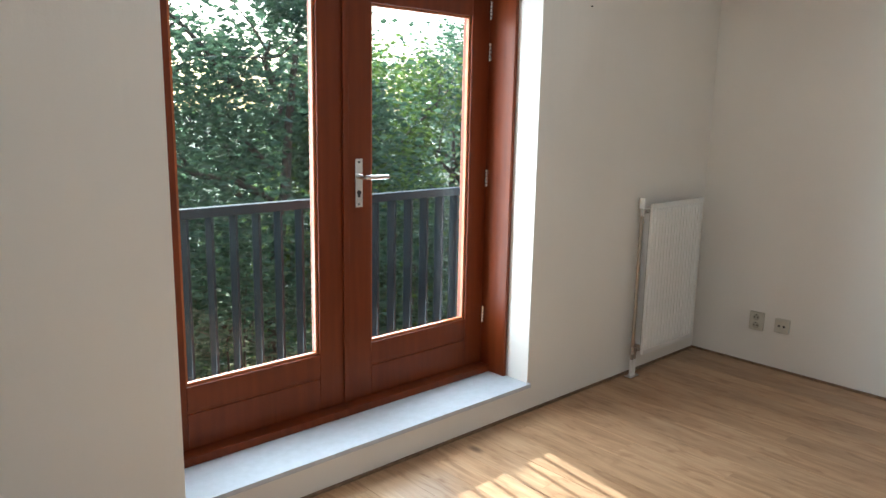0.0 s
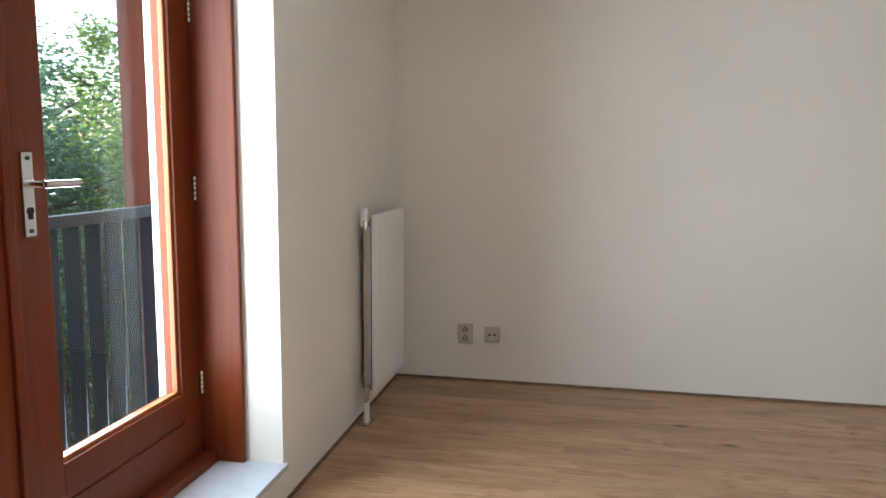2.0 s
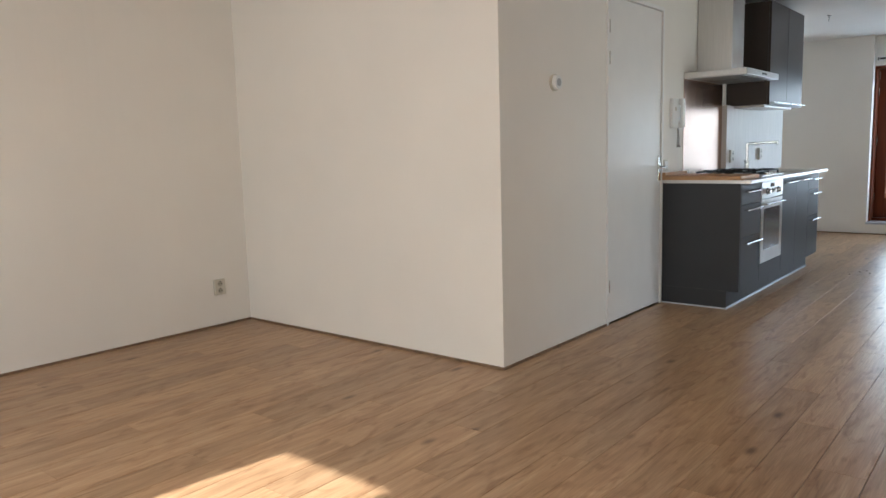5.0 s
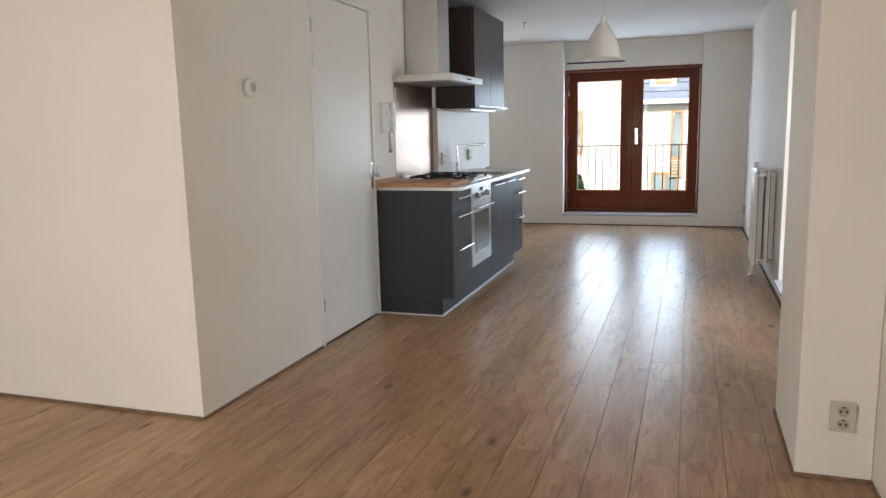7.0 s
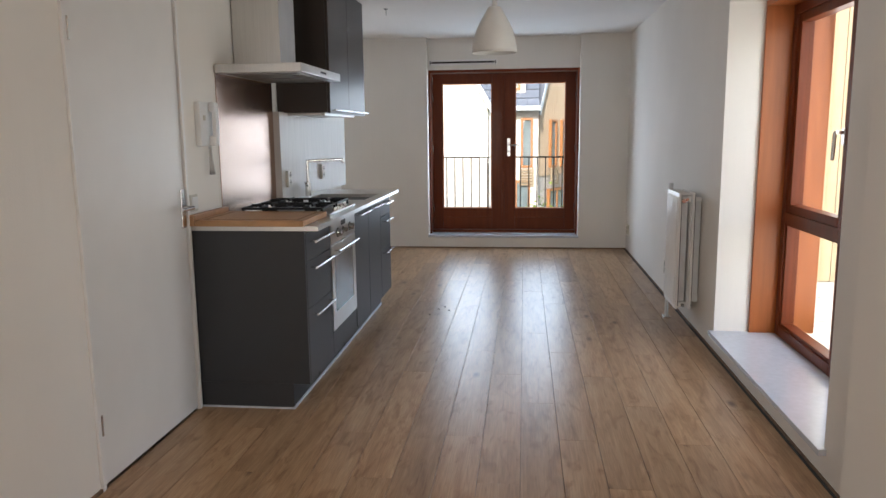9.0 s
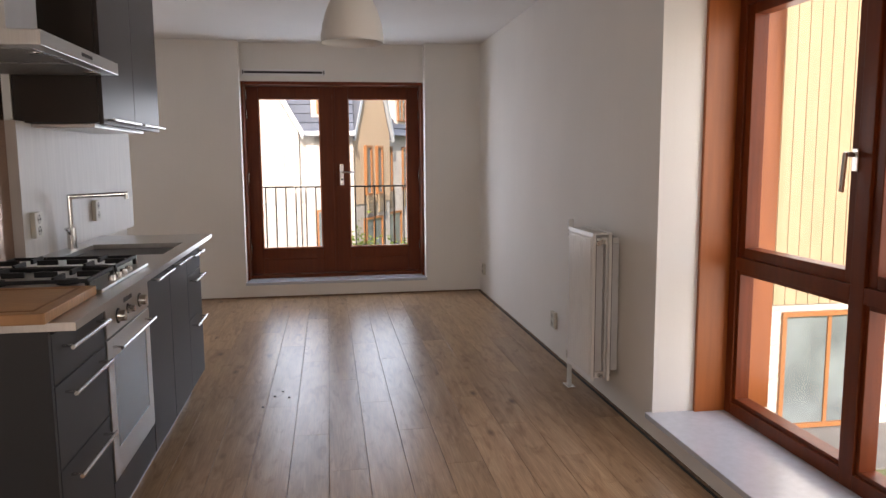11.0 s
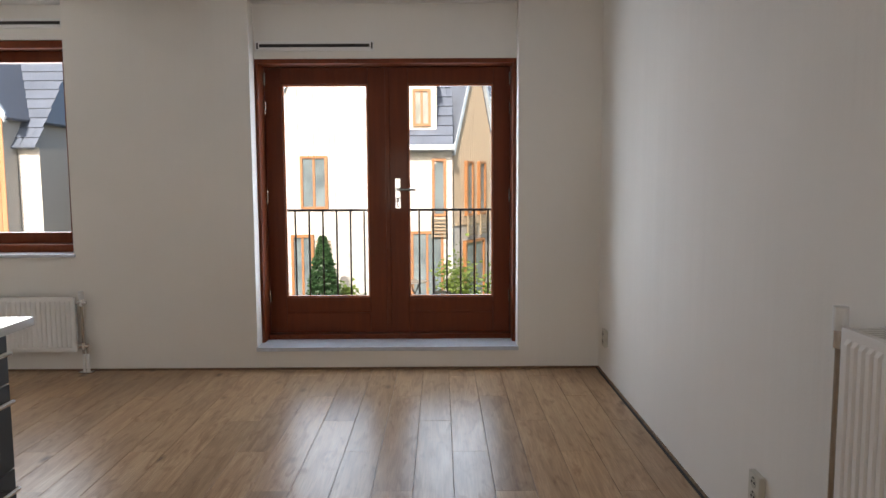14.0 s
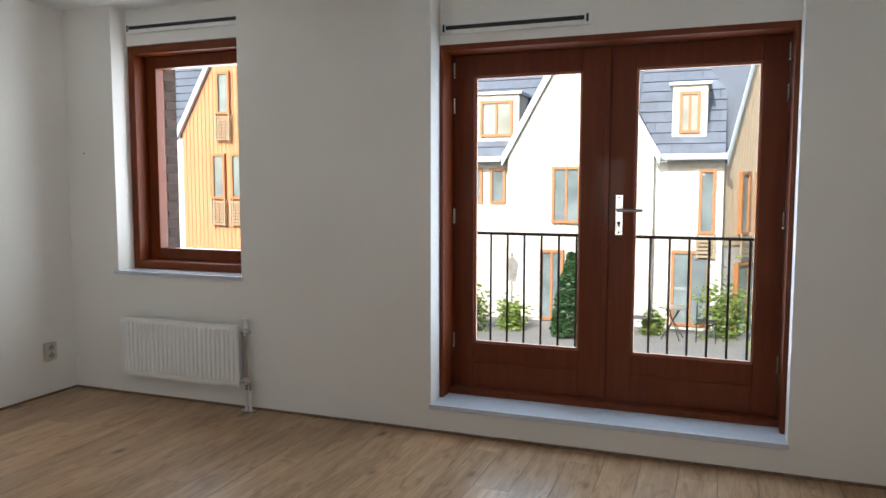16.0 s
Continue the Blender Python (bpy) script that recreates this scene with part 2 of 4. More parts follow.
M_clad_tan = mat("tan_boards", (0.38, 0.29, 0.20), 0.7, vary=0.12, scale=3, stretch=(8, 8, 0.6), spread=0.1)
M_clad_orange = mat("orange_boards", (0.36, 0.165, 0.075), 0.65, vary=0.12, scale=3, stretch=(8, 8, 0.6), spread=0.1)
M_clad_yellow = mat("yellow_boards", (0.30, 0.24, 0.15), 0.65, vary=0.1, scale=3, stretch=(8, 8, 0.6), spread=0.08)
M_slate = mat("roof_tiles", (0.085, 0.10, 0.13), 0.5, vary=0.2, scale=6, bump=0.2, bump_scale=30, spread=0.25)
M_zinc = mat("zinc_trim", (0.42, 0.47, 0.52), 0.45, 0.3, vary=0.08, scale=4)
M_frame = mat("window_timber", (0.25, 0.105, 0.036), 0.5, vary=0.12, scale=5, stretch=(6, 6, 1))
M_louver = mat("louver_timber", (0.22, 0.17, 0.11), 0.6, vary=0.15, scale=6)
M_pane = mat("dark_window_pane", (0.12, 0.15, 0.16), 0.06, vary=0.4, scale=1.5, coat=0.8)
M_curtain = mat("teal_curtain", (0.16, 0.42, 0.42), 0.85, vary=0.15, scale=4, stretch=(8, 1, 0.5))
M_paving = mat("grey_paving", (0.15, 0.147, 0.14), 0.85, vary=0.12, scale=2.5, bump=0.2, bump_scale=20)
M_ground = mat("earth_and_grass", (0.11, 0.12, 0.05), 0.95, vary=0.4, scale=1.2, bump=0.4, bump_scale=10)
M_bark = mat("bark", (0.09, 0.068, 0.05), 0.9, vary=0.35, scale=14, bump=0.5, bump_scale=30)

for matt in (M_red, M_slat, M_grey, M_brownfront, M_black):
    matt.node_tree.nodes["Principled BSDF"].inputs["Specular IOR Level"].default_value = 0.25


def leaf_mat(name, color, spread):
    m = mat(name, color, 0.45, vary=0.25, scale=1.3, spread=spread)
    m.node_tree.nodes["Principled BSDF"].inputs["Transmission Weight"].default_value = 0.0
    m.node_tree.nodes["Principled BSDF"].inputs["Subsurface Weight"].default_value = 0.0
    n, l = m.node_tree.nodes, m.node_tree.links
    tl, mx = n.new("ShaderNodeBsdfTranslucent"), n.new("ShaderNodeMixShader")
    col = n["Principled BSDF"].inputs["Base Color"].links[0].from_socket
    l.new(col, tl.inputs["Color"])
    mx.inputs["Fac"].default_value = 0.5
    l.new(n["Principled BSDF"].outputs[0], mx.inputs[1])
    l.new(tl.outputs[0], mx.inputs[2])
    l.new(mx.outputs[0], n["Material Output"].inputs["Surface"])
    return m


M_ivy = leaf_mat("ivy_leaf", (0.12, 0.195, 0.105), 0.5)
M_spring = leaf_mat("spring_leaf", (0.16, 0.23, 0.05), 0.4)
M_conifer = leaf_mat("conifer_leaf", (0.035, 0.085, 0.03), 0.4)

# ---- structure: plan of the apartment ----
ZC = 2.385                       # ceiling height
XW, XE = -2.21, 2.74             # west wall of the sitting corner, east wall
YS, YN = -3.86, 7.117            # south and north walls
XB = -1.98                       # west wall of the north end
YCORE = 4.98                     # north end of the block behind the kitchen


def layer(bm, axis, a0, a1, u0, u1, holes, z1=ZC + 0.1, z0=-0.1):
    """A wall layer from a0 to a1 in depth and u0 to u1 along, with holes (u0, u1, z0, z1)."""
    def put(p0, p1, q0, q1):
        if p1 - p0 > 1e-4 and q1 - q0 > 1e-4:
            box(bm, *((p0, p1, a0, a1) if axis == "y" else (a0, a1, p0, p1)), q0, q1)
    u = u0
    for h0, h1, q0, q1 in sorted(holes):
        put(u, h0, z0, z1)
        put(h0, h1, z0, q0)
        put(h0, h1, min(q1, z1), z1)
        u = h1
    put(u, u1, z0, z1)


AX0, AX1, BX0, BX1 = -0.62, 1.10, 0.487, 2.203
CX0, CX1 = -1.60, -0.69
bm = B()
layer(bm, "y", -4.0, YS, XW - 0.3, XE + 0.3, [(AX0, AX1, 0.13, 9)])
layer(bm, "y", -4.34, -4.0, XW - 0.3, XE + 0.3, [(AX0, AX1, 0.13, 2.035)])
solid("wall_south", bm, M_wall, "plain off-white painted wall with balcony door opening", "wall")
bm = B()
layer(bm, "y", YN, 7.245, XB - 0.3, XE + 0.3, [(CX0, CX1, 0.755, 9), (BX0, BX1, 0.1235, 9)])
layer(bm, "y", 7.245, 7.56, XB - 0.3, XE + 0.3, [(CX0, CX1, 0.755, 2.165), (BX0, BX1, 0.1235, 2.035)])
solid("wall_north", bm, M_wall, "off-white painted wall with niches round its openings", "wall")
bm = B()
layer(bm, "x", XE, 3.28, 0.5, YN, [(1.52, 3.19, 0.10, 2.05)])
layer(bm, "x", XE, 3.28, YS, 0.5, [])
solid("wall_east", bm, M_wall, "off-white painted long wall with deep window opening", "wall")
bm = B()
box(bm, 2.485, XE - 0.002, 0.14, 0.78, -0.1, ZC + 0.05, 0.004)
solid("wall_pier", bm, M_wall, "off-white painted wall pier beside the window", "wall")
bm = B()
layer(bm, "x", XW - 0.3, XW, YS, 0.0, [])
solid("wall_west", bm, M_wall, "plain off-white painted wall with sockets", "wall")
bm = B()
layer(bm, "x", XB - 0.3, XB, YCORE - 0.15, YN, [])
solid("wall_west_north_end", bm, M_wall, "plain off-white painted wall at the north end", "wall")
bm = B()
layer(bm, "y", 0.0, 0.12, XW - 0.3, -0.11, [])
solid("wall_core_south", bm, M_wall, "off-white painted wall of the sitting corner", "wall")
bm = B()
layer(bm, "x", -0.11, 0.0, 0.0, YCORE, [(1.165, 2.035, 0.0, 2.12)])
solid("wall_core_east", bm, M_wall, "off-white painted wall with flush door and kitchen", "wall")
bm = B()
layer(bm, "y", YCORE - 0.12, YCORE, XB - 0.3, -0.11, [])
solid("wall_core_north", bm, M_wall, "off-white painted wall end behind the kitchen", "wall")
bm = B()
box(bm, XW - 0.3, XE + 0.5, YS - 0.5, YN + 0.45, ZC, ZC + 0.25)
solid("ceiling", bm, M_ceil, "plain white plastered ceiling", "ceiling")
bm = B()
box(bm, XW - 0.3, XE + 0.3, YS - 0.4, YN + 0.4, -0.30, -0.012)
floor = solid("floor", bm, M_under, "oak laminate floor of long boards with dark joints", "floor")

# open joint and cork edge along the walls, where no skirting is fitted
for i, (x0, x1, y0, y1) in enumerate((
        (XW, XE, YS, YS + 0.009), (XW, XW + 0.009, YS, 0), (XW, 0.0, -0.009, 0), (0, 0.009, 0, 1.165), (XB, XE, YN - 0.009, YN),
        (XB, XB + 0.009, YCORE, YN), (XE - 0.009, XE, 0.78, YN), (2.476, 2.485, 0.14, 0.78), (2.476, XE, 0.131, 0.14), (XE - 0.009, XE, YS, 0.13))):
    bm = B()
    box(bm, x0, x1, y0, y1, -0.01, 0.013)
    solid("floor_edge_%d" % (i + 1), bm, M_gap, "thin brown edge strip between floor and wall", "trim")
# dark strip along the foot of the east wall
bm = B()
box(bm, XE - 0.020, XE - 0.010, 0.78, YN - 0.01, 0.0, 0.007, 0.002)
solid("trim_east", bm, M_dark, "dark narrow strip lying along the wall foot", "trim")


# ---- french doors ----
def french_door(m, label):
    """Two glazed leaves in a deep frame; origin at the foot, middle; inside is -y."""
    W, H, L = 0.858, 1.887, 0.16
    root = thing("french_door", m, label, "door", kind="structure")
    fr = B()
    box(fr, -W, -W + 0.022, 0, 0.30, 0, H, 0.003)
    box(fr, W - 0.022, W, 0, 0.30, 0, H, 0.003)
    box(fr, -W + 0.022, W - 0.022, 0, 0.30, H - 0.03, H, 0.003)
    box(fr, -W + 0.022, W - 0.022, 0.10, 0.30, 0, 0.035, 0.003)
    part("door_frame", fr, M_red, root)
    for side in (-1, 1):
        def u(a, b):
            return (a, b) if side > 0 else (-b, -a)
        leaf = B()
        box(leaf, *u(0.004, 0.135), L, L + 0.062, 0.038, H - 0.033, 0.004)
        box(leaf, *u(0.717, W - 0.025), L, L + 0.062, 0.038, H - 0.033, 0.004)
        box(leaf, *u(0.135, 0.717), L, L + 0.062, 1.742, H - 0.033, 0.003)
        box(leaf, *u(0.135, 0.717), L, L + 0.062, 0.19, 0.284, 0.003)
        box(leaf, *u(0.135, 0.717), L + 0.006, L + 0.056, 0.176, 0.19)
        box(leaf, *u(0.135, 0.717), L, L + 0.062, 0.038, 0.176, 0.004)
        lf = part("door_leaf", leaf, M_red, root)
        bead = B()
        for a, b, c, d in ((0.135, 0.147, 0.284, 1.742), (0.705, 0.717, 0.284, 1.742), (0.147, 0.705, 0.284, 0.296), (0.147, 0.705, 1.730, 1.742)):
            box(bead, *u(a, b), L + 0.012, L + 0.03, c, d, 0.002)
        part("glazing_bead", bead, M_orange, lf, "lighter orange-brown glazing bead")
        pane = B()
        box(pane, *u(0.137, 0.715), L + 0.031, L + 0.037, 0.286, 1.740)
        pn = part("pane", pane, M_glass, lf)
        pn.visible_shadow = False
        for z in (0.296, 0.987, 1.585, 1.775):
            hg = B()
            for k in range(5):
                rod(hg, (side * (W - 0.028), L - 0.008, z - 0.04 + k * 0.017), (side * (W - 0.028), L - 0.008, z - 0.0265 + k * 0.017), 0.0105, 10)
            part("hinge", hg, M_chrome, lf, "satin steel knuckle hinge")
    ast = B()
    box(ast, -0.018, 0.012, L - 0.012, L - 0.0005, 0.04, H - 0.034, 0.004)
    box(ast, -0.012, 0.018, L + 0.0625, L + 0.075, 0.04, H - 0.034, 0.004)
    part("meeting_strip", ast, M_red, root)
    hb = B()
    box(hb, 0.045, 0.083, L - 0.008, L - 0.0005, 0.90, 1.108, 0.003)
    hp = part("handle_plate", hb, M_chrome, root, "satin steel handle plate")
    lv = B()
    rod(lv, (0.064, L - 0.055, 1.03), (0.064, L - 0.004, 1.03), 0.009)
    rod(lv, (0.058, L - 0.055, 1.03), (0.185, L - 0.055, 1.03), 0.0095)
    part("lever", lv, M_chrome, hp)
    ky = B()
    rod(ky, (0.064, L - 0.012, 0.965), (0.064, L - 0.006, 0.965), 0.009)
    box(ky, 0.060, 0.068, L - 0.012, L - 0.006, 0.944, 0.962)
    part("key_cylinder", ky, M_dark, hp)
    for z in (0.915, 1.093):
        sc = B()
        rod(sc, (0.064, L - 0.011, z), (0.064, L - 0.006, z), 0.005)
        part("screw", sc, M_dark, hp)
    return root


french_door(pose((BX0 + BX1) / 2, 7.245, 0.148), "closed red-brown timber french doors with glazed leaves")
french_door(pose((AX0 + AX1) / 2, -4.0, 0.150, 0, 0, 180), "closed red-brown timber balcony doors onto green trees")


def sill(name, x0, x1, y0, y1, z0, z1, label):
    bm = B()
    box(bm, x0, x1, y0, y1, z0, z1, 0.003)
    return solid(name, bm, M_sill, label, "sill")


sill("sill_south", AX0 - 0.012, AX1 + 0.012, -4.10, YS + 0.016, 0.1305, 0.1515, "white stone sill below the balcony doors")
sill("sill_north", BX0 - 0.004, BX1 + 0.006, YN - 0.016, 7.345, 0.124, 0.1515, "white stone sill below the french doors")
sill("sill_window_north", CX0 - 0.02, CX1 + 0.012, YN - 0.02, 7.26, 0.7555, 0.776, "white stone window sill above the radiator")
sill("sill_east", XE - 0.03, 3.10, 1.50, 3.205, 0.1005, 0.126, "wide glossy white stone sill near the floor")

# railings outside the french doors
rail = thing("balcony_railing", pose(0.24, -4.45, 0), "slate-blue steel balcony railing with flat upright slats", "railing")
bm = B()
box(bm, -1.05, 1.05, -0.022, 0.022, 1.02, 1.06, 0.004)
part("top_rail", bm, M_slat, rail)
bm = B()
box(bm, -1.05, 1.05, -0.015, 0.015, 0.10, 0.13, 0.003)
part("bottom_rail", bm, M_slat, rail)
bm = B()
box(bm, -0.006, 0.006, -0.030, 0.030, 0.13, 1.02, 0.002)
slat_mesh = mesh_of("slat", bm, M_slat)
for k in range(20):
    s = new("slat", slat_mesh)
    s.parent = rail
    s.location = (-1.0 + k * 0.105, 0, 0)
rail = thing("balcony_railing", pose(1.345, 7.68, 0), "thin black iron railing with round upright bars", "railing")
bm = B()
box(bm, -0.95, 0.95, -0.018, 0.018, 1.018, 1.034, 0.003)
part("top_rail", bm, M_black, rail)
bm = B()
box(bm, -0.95, 0.95, -0.012, 0.012, 0.05, 0.064, 0.002)
part("bottom_rail", bm, M_black, rail)
bm = B()
rod(bm, (0, 0, 0.06), (0, 0, 1.02), 0.0065, 8)
bar_mesh = mesh_of("bar", bm, M_black)
for k in range(19):
    s = new("bar", bar_mesh)
    s.parent = rail
    s.location = (-0.9 + k * 0.1, 0, 0)

# ---- north window (single light) ----
win = thing("window_1", pose(0, 7.25, 0.776), "red-brown timber window with one clear pane", "window", kind="structure")
bm = B()
Hc = 1.385
for a in ((CX0, CX0 + 0.05, 0, 0.24, 0, Hc), (CX1 - 0.05, CX1, 0, 0.24, 0, Hc), (CX0 + 0.05, CX1 - 0.05, 0, 0.24, Hc - 0.05, Hc), (CX0 + 0.05, CX1 - 0.05, 0, 0.24, 0, 0.05)):
    box(bm, *a, 0.004)
part("window_frame", bm, M_red, win)
bm = B()
for a in ((CX0 + 0.052, CX0 + 0.125, 0.10, 0.17, 0.052, Hc - 0.052), (CX1 - 0.125, CX1 - 0.052, 0.10, 0.17, 0.052, Hc - 0.052),
          (CX0 + 0.125, CX1 - 0.125, 0.10, 0.17, Hc - 0.125, Hc - 0.052), (CX0 + 0.125, CX1 - 0.125, 0.10, 0.17, 0.052, 0.125)):
    box(bm, *a, 0.004)
sash = part("sash", bm, M_red, win)
bm = B()
box(bm, CX0 + 0.12, CX1 - 0.12, 0.132, 0.138, 0.12, Hc - 0.12)
pn = part("pane", bm, M_glass, sash)
pn.visible_shadow = False

# ---- east window: two lights over two ----
win = thing("window_2", pose(2.94, 0, 0.126), "tall red-brown timber window of four lights", "window", kind="structure")
Y0, Y1, Hd = 1.52, 3.19, 1.92
bm = B()
box(bm, 0, 0.37, Y1 - 0.022, Y1, 0, Hd, 0.002)
box(bm, 0, 0.37, Y0, Y0 + 0.022, 0, Hd, 0.002)
box(bm, 0, 0.37, Y0 + 0.022, Y1 - 0.022, Hd - 0.03, Hd, 0.002)
part("jamb_lining", bm, M_orange, win, "orange-brown timber lining boards")
bm = B()
fx0, fx1 = 0.145, 0.235
for a in ((Y1 - 0.075, Y1 - 0.022, 0, Hd - 0.03), (Y0 + 0.022, Y0 + 0.075, 0, Hd - 0.03), (2.315, 2.385, 0, Hd - 0.03),
          (Y0 + 0.075, 2.315, 0, 0.06), (2.385, Y1 - 0.075, 0, 0.06), (Y0 + 0.075, 2.315, 0.675, 0.735), (2.385, Y1 - 0.075, 0.675, 0.735),
          (Y0 + 0.075, 2.315, Hd - 0.085, Hd - 0.03), (2.385, Y1 - 0.075, Hd - 0.085, Hd - 0.03)):
    box(bm, fx0, fx1, a[0], a[1], a[2], a[3], 0.004)
part("window_frame", bm, M_red, win)
for (a, b) in ((Y0 + 0.075, 2.315), (2.385, Y1 - 0.075)):
    for (c, d) in ((0.06, 0.675), (0.735, Hd - 0.085)):
        bm = B()
        w = 0.045 if c > 0.5 else 0.018
        for q in ((a, a + w, c, d), (b - w, b, c, d), (a + w, b - w, c, c + w), (a + w, b - w, d - w, d)):
            box(bm, fx0 + 0.012, fx1 - 0.01, *q, 0.003)
        sh = part("sash", bm, M_red, win)
        bm = B()
        box(bm, fx0 + 0.05, fx0 + 0.056, a + w - 0.004, b - w + 0.004, c + w - 0.004, d - w + 0.004)
        pn = part("pane", bm, M_glass, sh)
        pn.visible_shadow = False
hd = B()
box(hd, fx0 - 0.010, fx0 - 0.0005, 2.372, 2.402, 1.13, 1.21, 0.003)
box(hd, fx0 - 0.05, fx0 - 0.008, 2.380, 2.396, 1.18, 1.198, 0.004)
rod(hd, (fx0 - 0.046, 2.388, 1.192), (fx0 - 0.046, 2.398, 1.06), 0.009)
part("window_handle", hd, M_chrome, win, "satin metal tilt-and-turn handle")


# ---- ventilation strips over the north openings ----
def vent(x0, x1, y, z):
    v = thing("window_vent", pose(x0, y, z), "white window ventilation strip with dark slot", "vent")
    w = x1 - x0
    bm = B()
    box(bm, 0, w, -0.022, -0.001, 0.0, 0.062, 0.004)
    part("housing", bm, M_white, v)
    bm = B()
    box(bm, 0.03, w - 0.03, -0.026, -0.0225, 0.022, 0.042)
    part("slot", bm, M_dark, v, "dark grey ventilation slot")
    for xx in (0.012, w - 0.020):
        bm = B()
        box(bm, xx, xx + 0.010, -0.025, -0.0225, 0.012, 0.05)
        part("end_clip", bm, M_dark, v)


vent(0.50, 1.275, 7.245, 2.083)
vent(-1.585, -0.72, 7.245, 2.235)


# ---- inner door ----
door = thing("door_1", pose(0, 1.165, 0), "closed flush white door without architrave", "door", kind="structure")
bm = B()
for a in ((0, 0.022, 0.0, 2.115), (0.848, 0.870, 0.0, 2.115), (0.022, 0.848, 2.09, 2.115)):
    box(bm, -0.10, 0.012, a[0], a[1], a[2], a[3], 0.002)
part("door_frame", bm, M_white, door)
bm = B()
box(bm, -0.04, 0.0, 0.030, 0.842, 0.012, 2.085, 0.002)
leaf = part("door_leaf", bm, M_white, door)
# dark strip that stands for the shade between frame and leaf
bm = B()
box(bm, -0.10, -0.006, 0.0222, 0.0298, 0.01, 2.085)
part("rebate_shade", bm, M_dark, door)
for z in (0.255, 1.708, 1.90):
    bm = B()
    rod(bm, (0.008, 0.026, z - 0.04), (0.008, 0.026, z + 0.04), 0.0075)
    part("hinge", bm, M_chrome, leaf, "steel pin hinge")
bm = B()
box(bm, 0.0005, 0.008, 0.795, 0.835, 0.905, 1.085, 0.002)
pl = part("handle_plate", bm, M_chrome, leaf, "satin metal handle plate")
bm = B()
rod(bm, (0.004, 0.815, 1.0), (0.055, 0.815, 1.0), 0.009)
rod(bm, (0.052, 0.820, 1.0), (0.052, 0.705, 1.0), 0.009)
part("lever", bm, M_chrome, pl)


# ---- radiators ----
def radiator(m, w, h, label, panels=1, ribs=16, pipe_side=1, tall=0.0):
    """Panel radiator, origin at wall, left foot; front is -y; width along x."""
    r = thing("radiator", m, label, "radiator")
    fronts = [-0.085] if panels == 1 else [-0.152, -0.066]
    for y in fronts:
        bm = B()
        step = (w - 0.04) / ribs
        line = [(0.0, y + 0.004), (0.004, y)]
        for k in range(ribs):
            x = 0.02 + k * step
            line += [(x + step * 0.10, y), (x + step * 0.26, y - 0.008), (x + step * 0.74, y - 0.008), (x + step * 0.90, y)]
        line += [(w - 0.004, y), (w, y + 0.004), (w, y + 0.016), (0.0, y + 0.016)]
        flat = [(px, y if py < y else py) for px, py in line]
        rings = [[bm.verts.new((px, py, z)) for px, py in row] for row, z in ((flat, 0), (flat, 0.022), (line, 0.034), (line, h - 0.034), (flat, h - 0.022), (flat, h))]
        for lo, hi in zip(rings, rings[1:]):
            for k in range(len(line)):
                j = (k + 1) % len(line)
                bm.faces.new((lo[k], lo[j], hi[j], hi[k]))
        bm.faces.new(rings[0][::-1])
        bm.faces.new(rings[-1])
        part("panel", bm, M_white, r)
        # dark strip that draws the shade in the gap behind the panel
        bm = B()
        box(bm, 0.006, w - 0.006, y + 0.0165, y + 0.0215, 0.02, h - 0.012)
        part("gap_shade", bm, M_dark, r)
        bm = B()
        box(bm, 0.010, w - 0.010, y + 0.022, y + 0.058, 0.05, h - 0.055, 0.002)
        part("convector", bm, M_convector, r, "pale grey sheet-steel convector")
    if panels > 1:
        bm = B()
        for k in range(int(w / 0.02)):
            box(bm, 0.004 + k * 0.02, 0.012 + k * 0.02, -0.135, -0.067, h - 0.010, h - 0.004)
        part("top_grille", bm, M_white, r)
        for z in (0.012, h - 0.058):
            bm = B()
            box(bm, w - 0.034, w - 0.006, -0.136, -0.075, z, z + 0.034, 0.006)
            ef = part("end_fitting", bm, M_white, r)
            bm = B()
            rod(bm, (w - 0.006, -0.104, z + 0.017), (w + 0.012, -0.104, z + 0.017), 0.012, 14)
            rod(bm, (w + 0.012, -0.104, z + 0.017), (w + 0.017, -0.104, z + 0.017), 0.006, 6)
            part("bleed_plug", bm, M_chrome, ef, "chrome bleed plug")
    y = fronts[0] + 0.03
    for z in (0.05, h - 0.06):
        for x in (0.12 * w, 0.88 * w):
            bm = B()
            box(bm, x - 0.015, x + 0.015, fronts[-1] + 0.016, -0.0005, z, z + 0.03)
            part("bracket", bm, M_white, r)
    px = w + 0.045 if pipe_side > 0 else -0.045
    e = w if pipe_side > 0 else 0.0
    bm = B()
    rod(bm, (px - 0.012, y, -0.02), (px - 0.012, y, h - 0.03), 0.009, 10)
    rod(bm, (px + 0.014, y, -0.02), (px + 0.014, y, 0.045), 0.009, 10)
    part("pipe", bm, M_copper, r, "bare metal riser pipe")
    for dz in (0.03, h - 0.04):
        bm = B()
        rod(bm, (e, y, dz), (px + 0.02, y, dz), 0.012, 10)
        rod(bm, (px - 0.012, y, dz - 0.022), (px - 0.012, y, dz + 0.022), 0.014, 10)
        part("valve", bm, M_chrome, r)
    bm = B()
    rod(bm, (px - 0.012, y, h - 0.02), (px - 0.012, y, h + 0.035), 0.017, 14)
    part("valve_knob", bm, M_whiteplastic, r)
    bm = B()
    box(bm, px - 0.045, px + 0.045, y - 0.024, y + 0.024, -m.translation.z + 0.0005, -m.translation.z + 0.009, 0.003)
    part("floor_rosette", bm, M_chrome, r, "flat metal pipe collar on the floor")
    far = 0.0 if pipe_side > 0 else w
    bm = B()
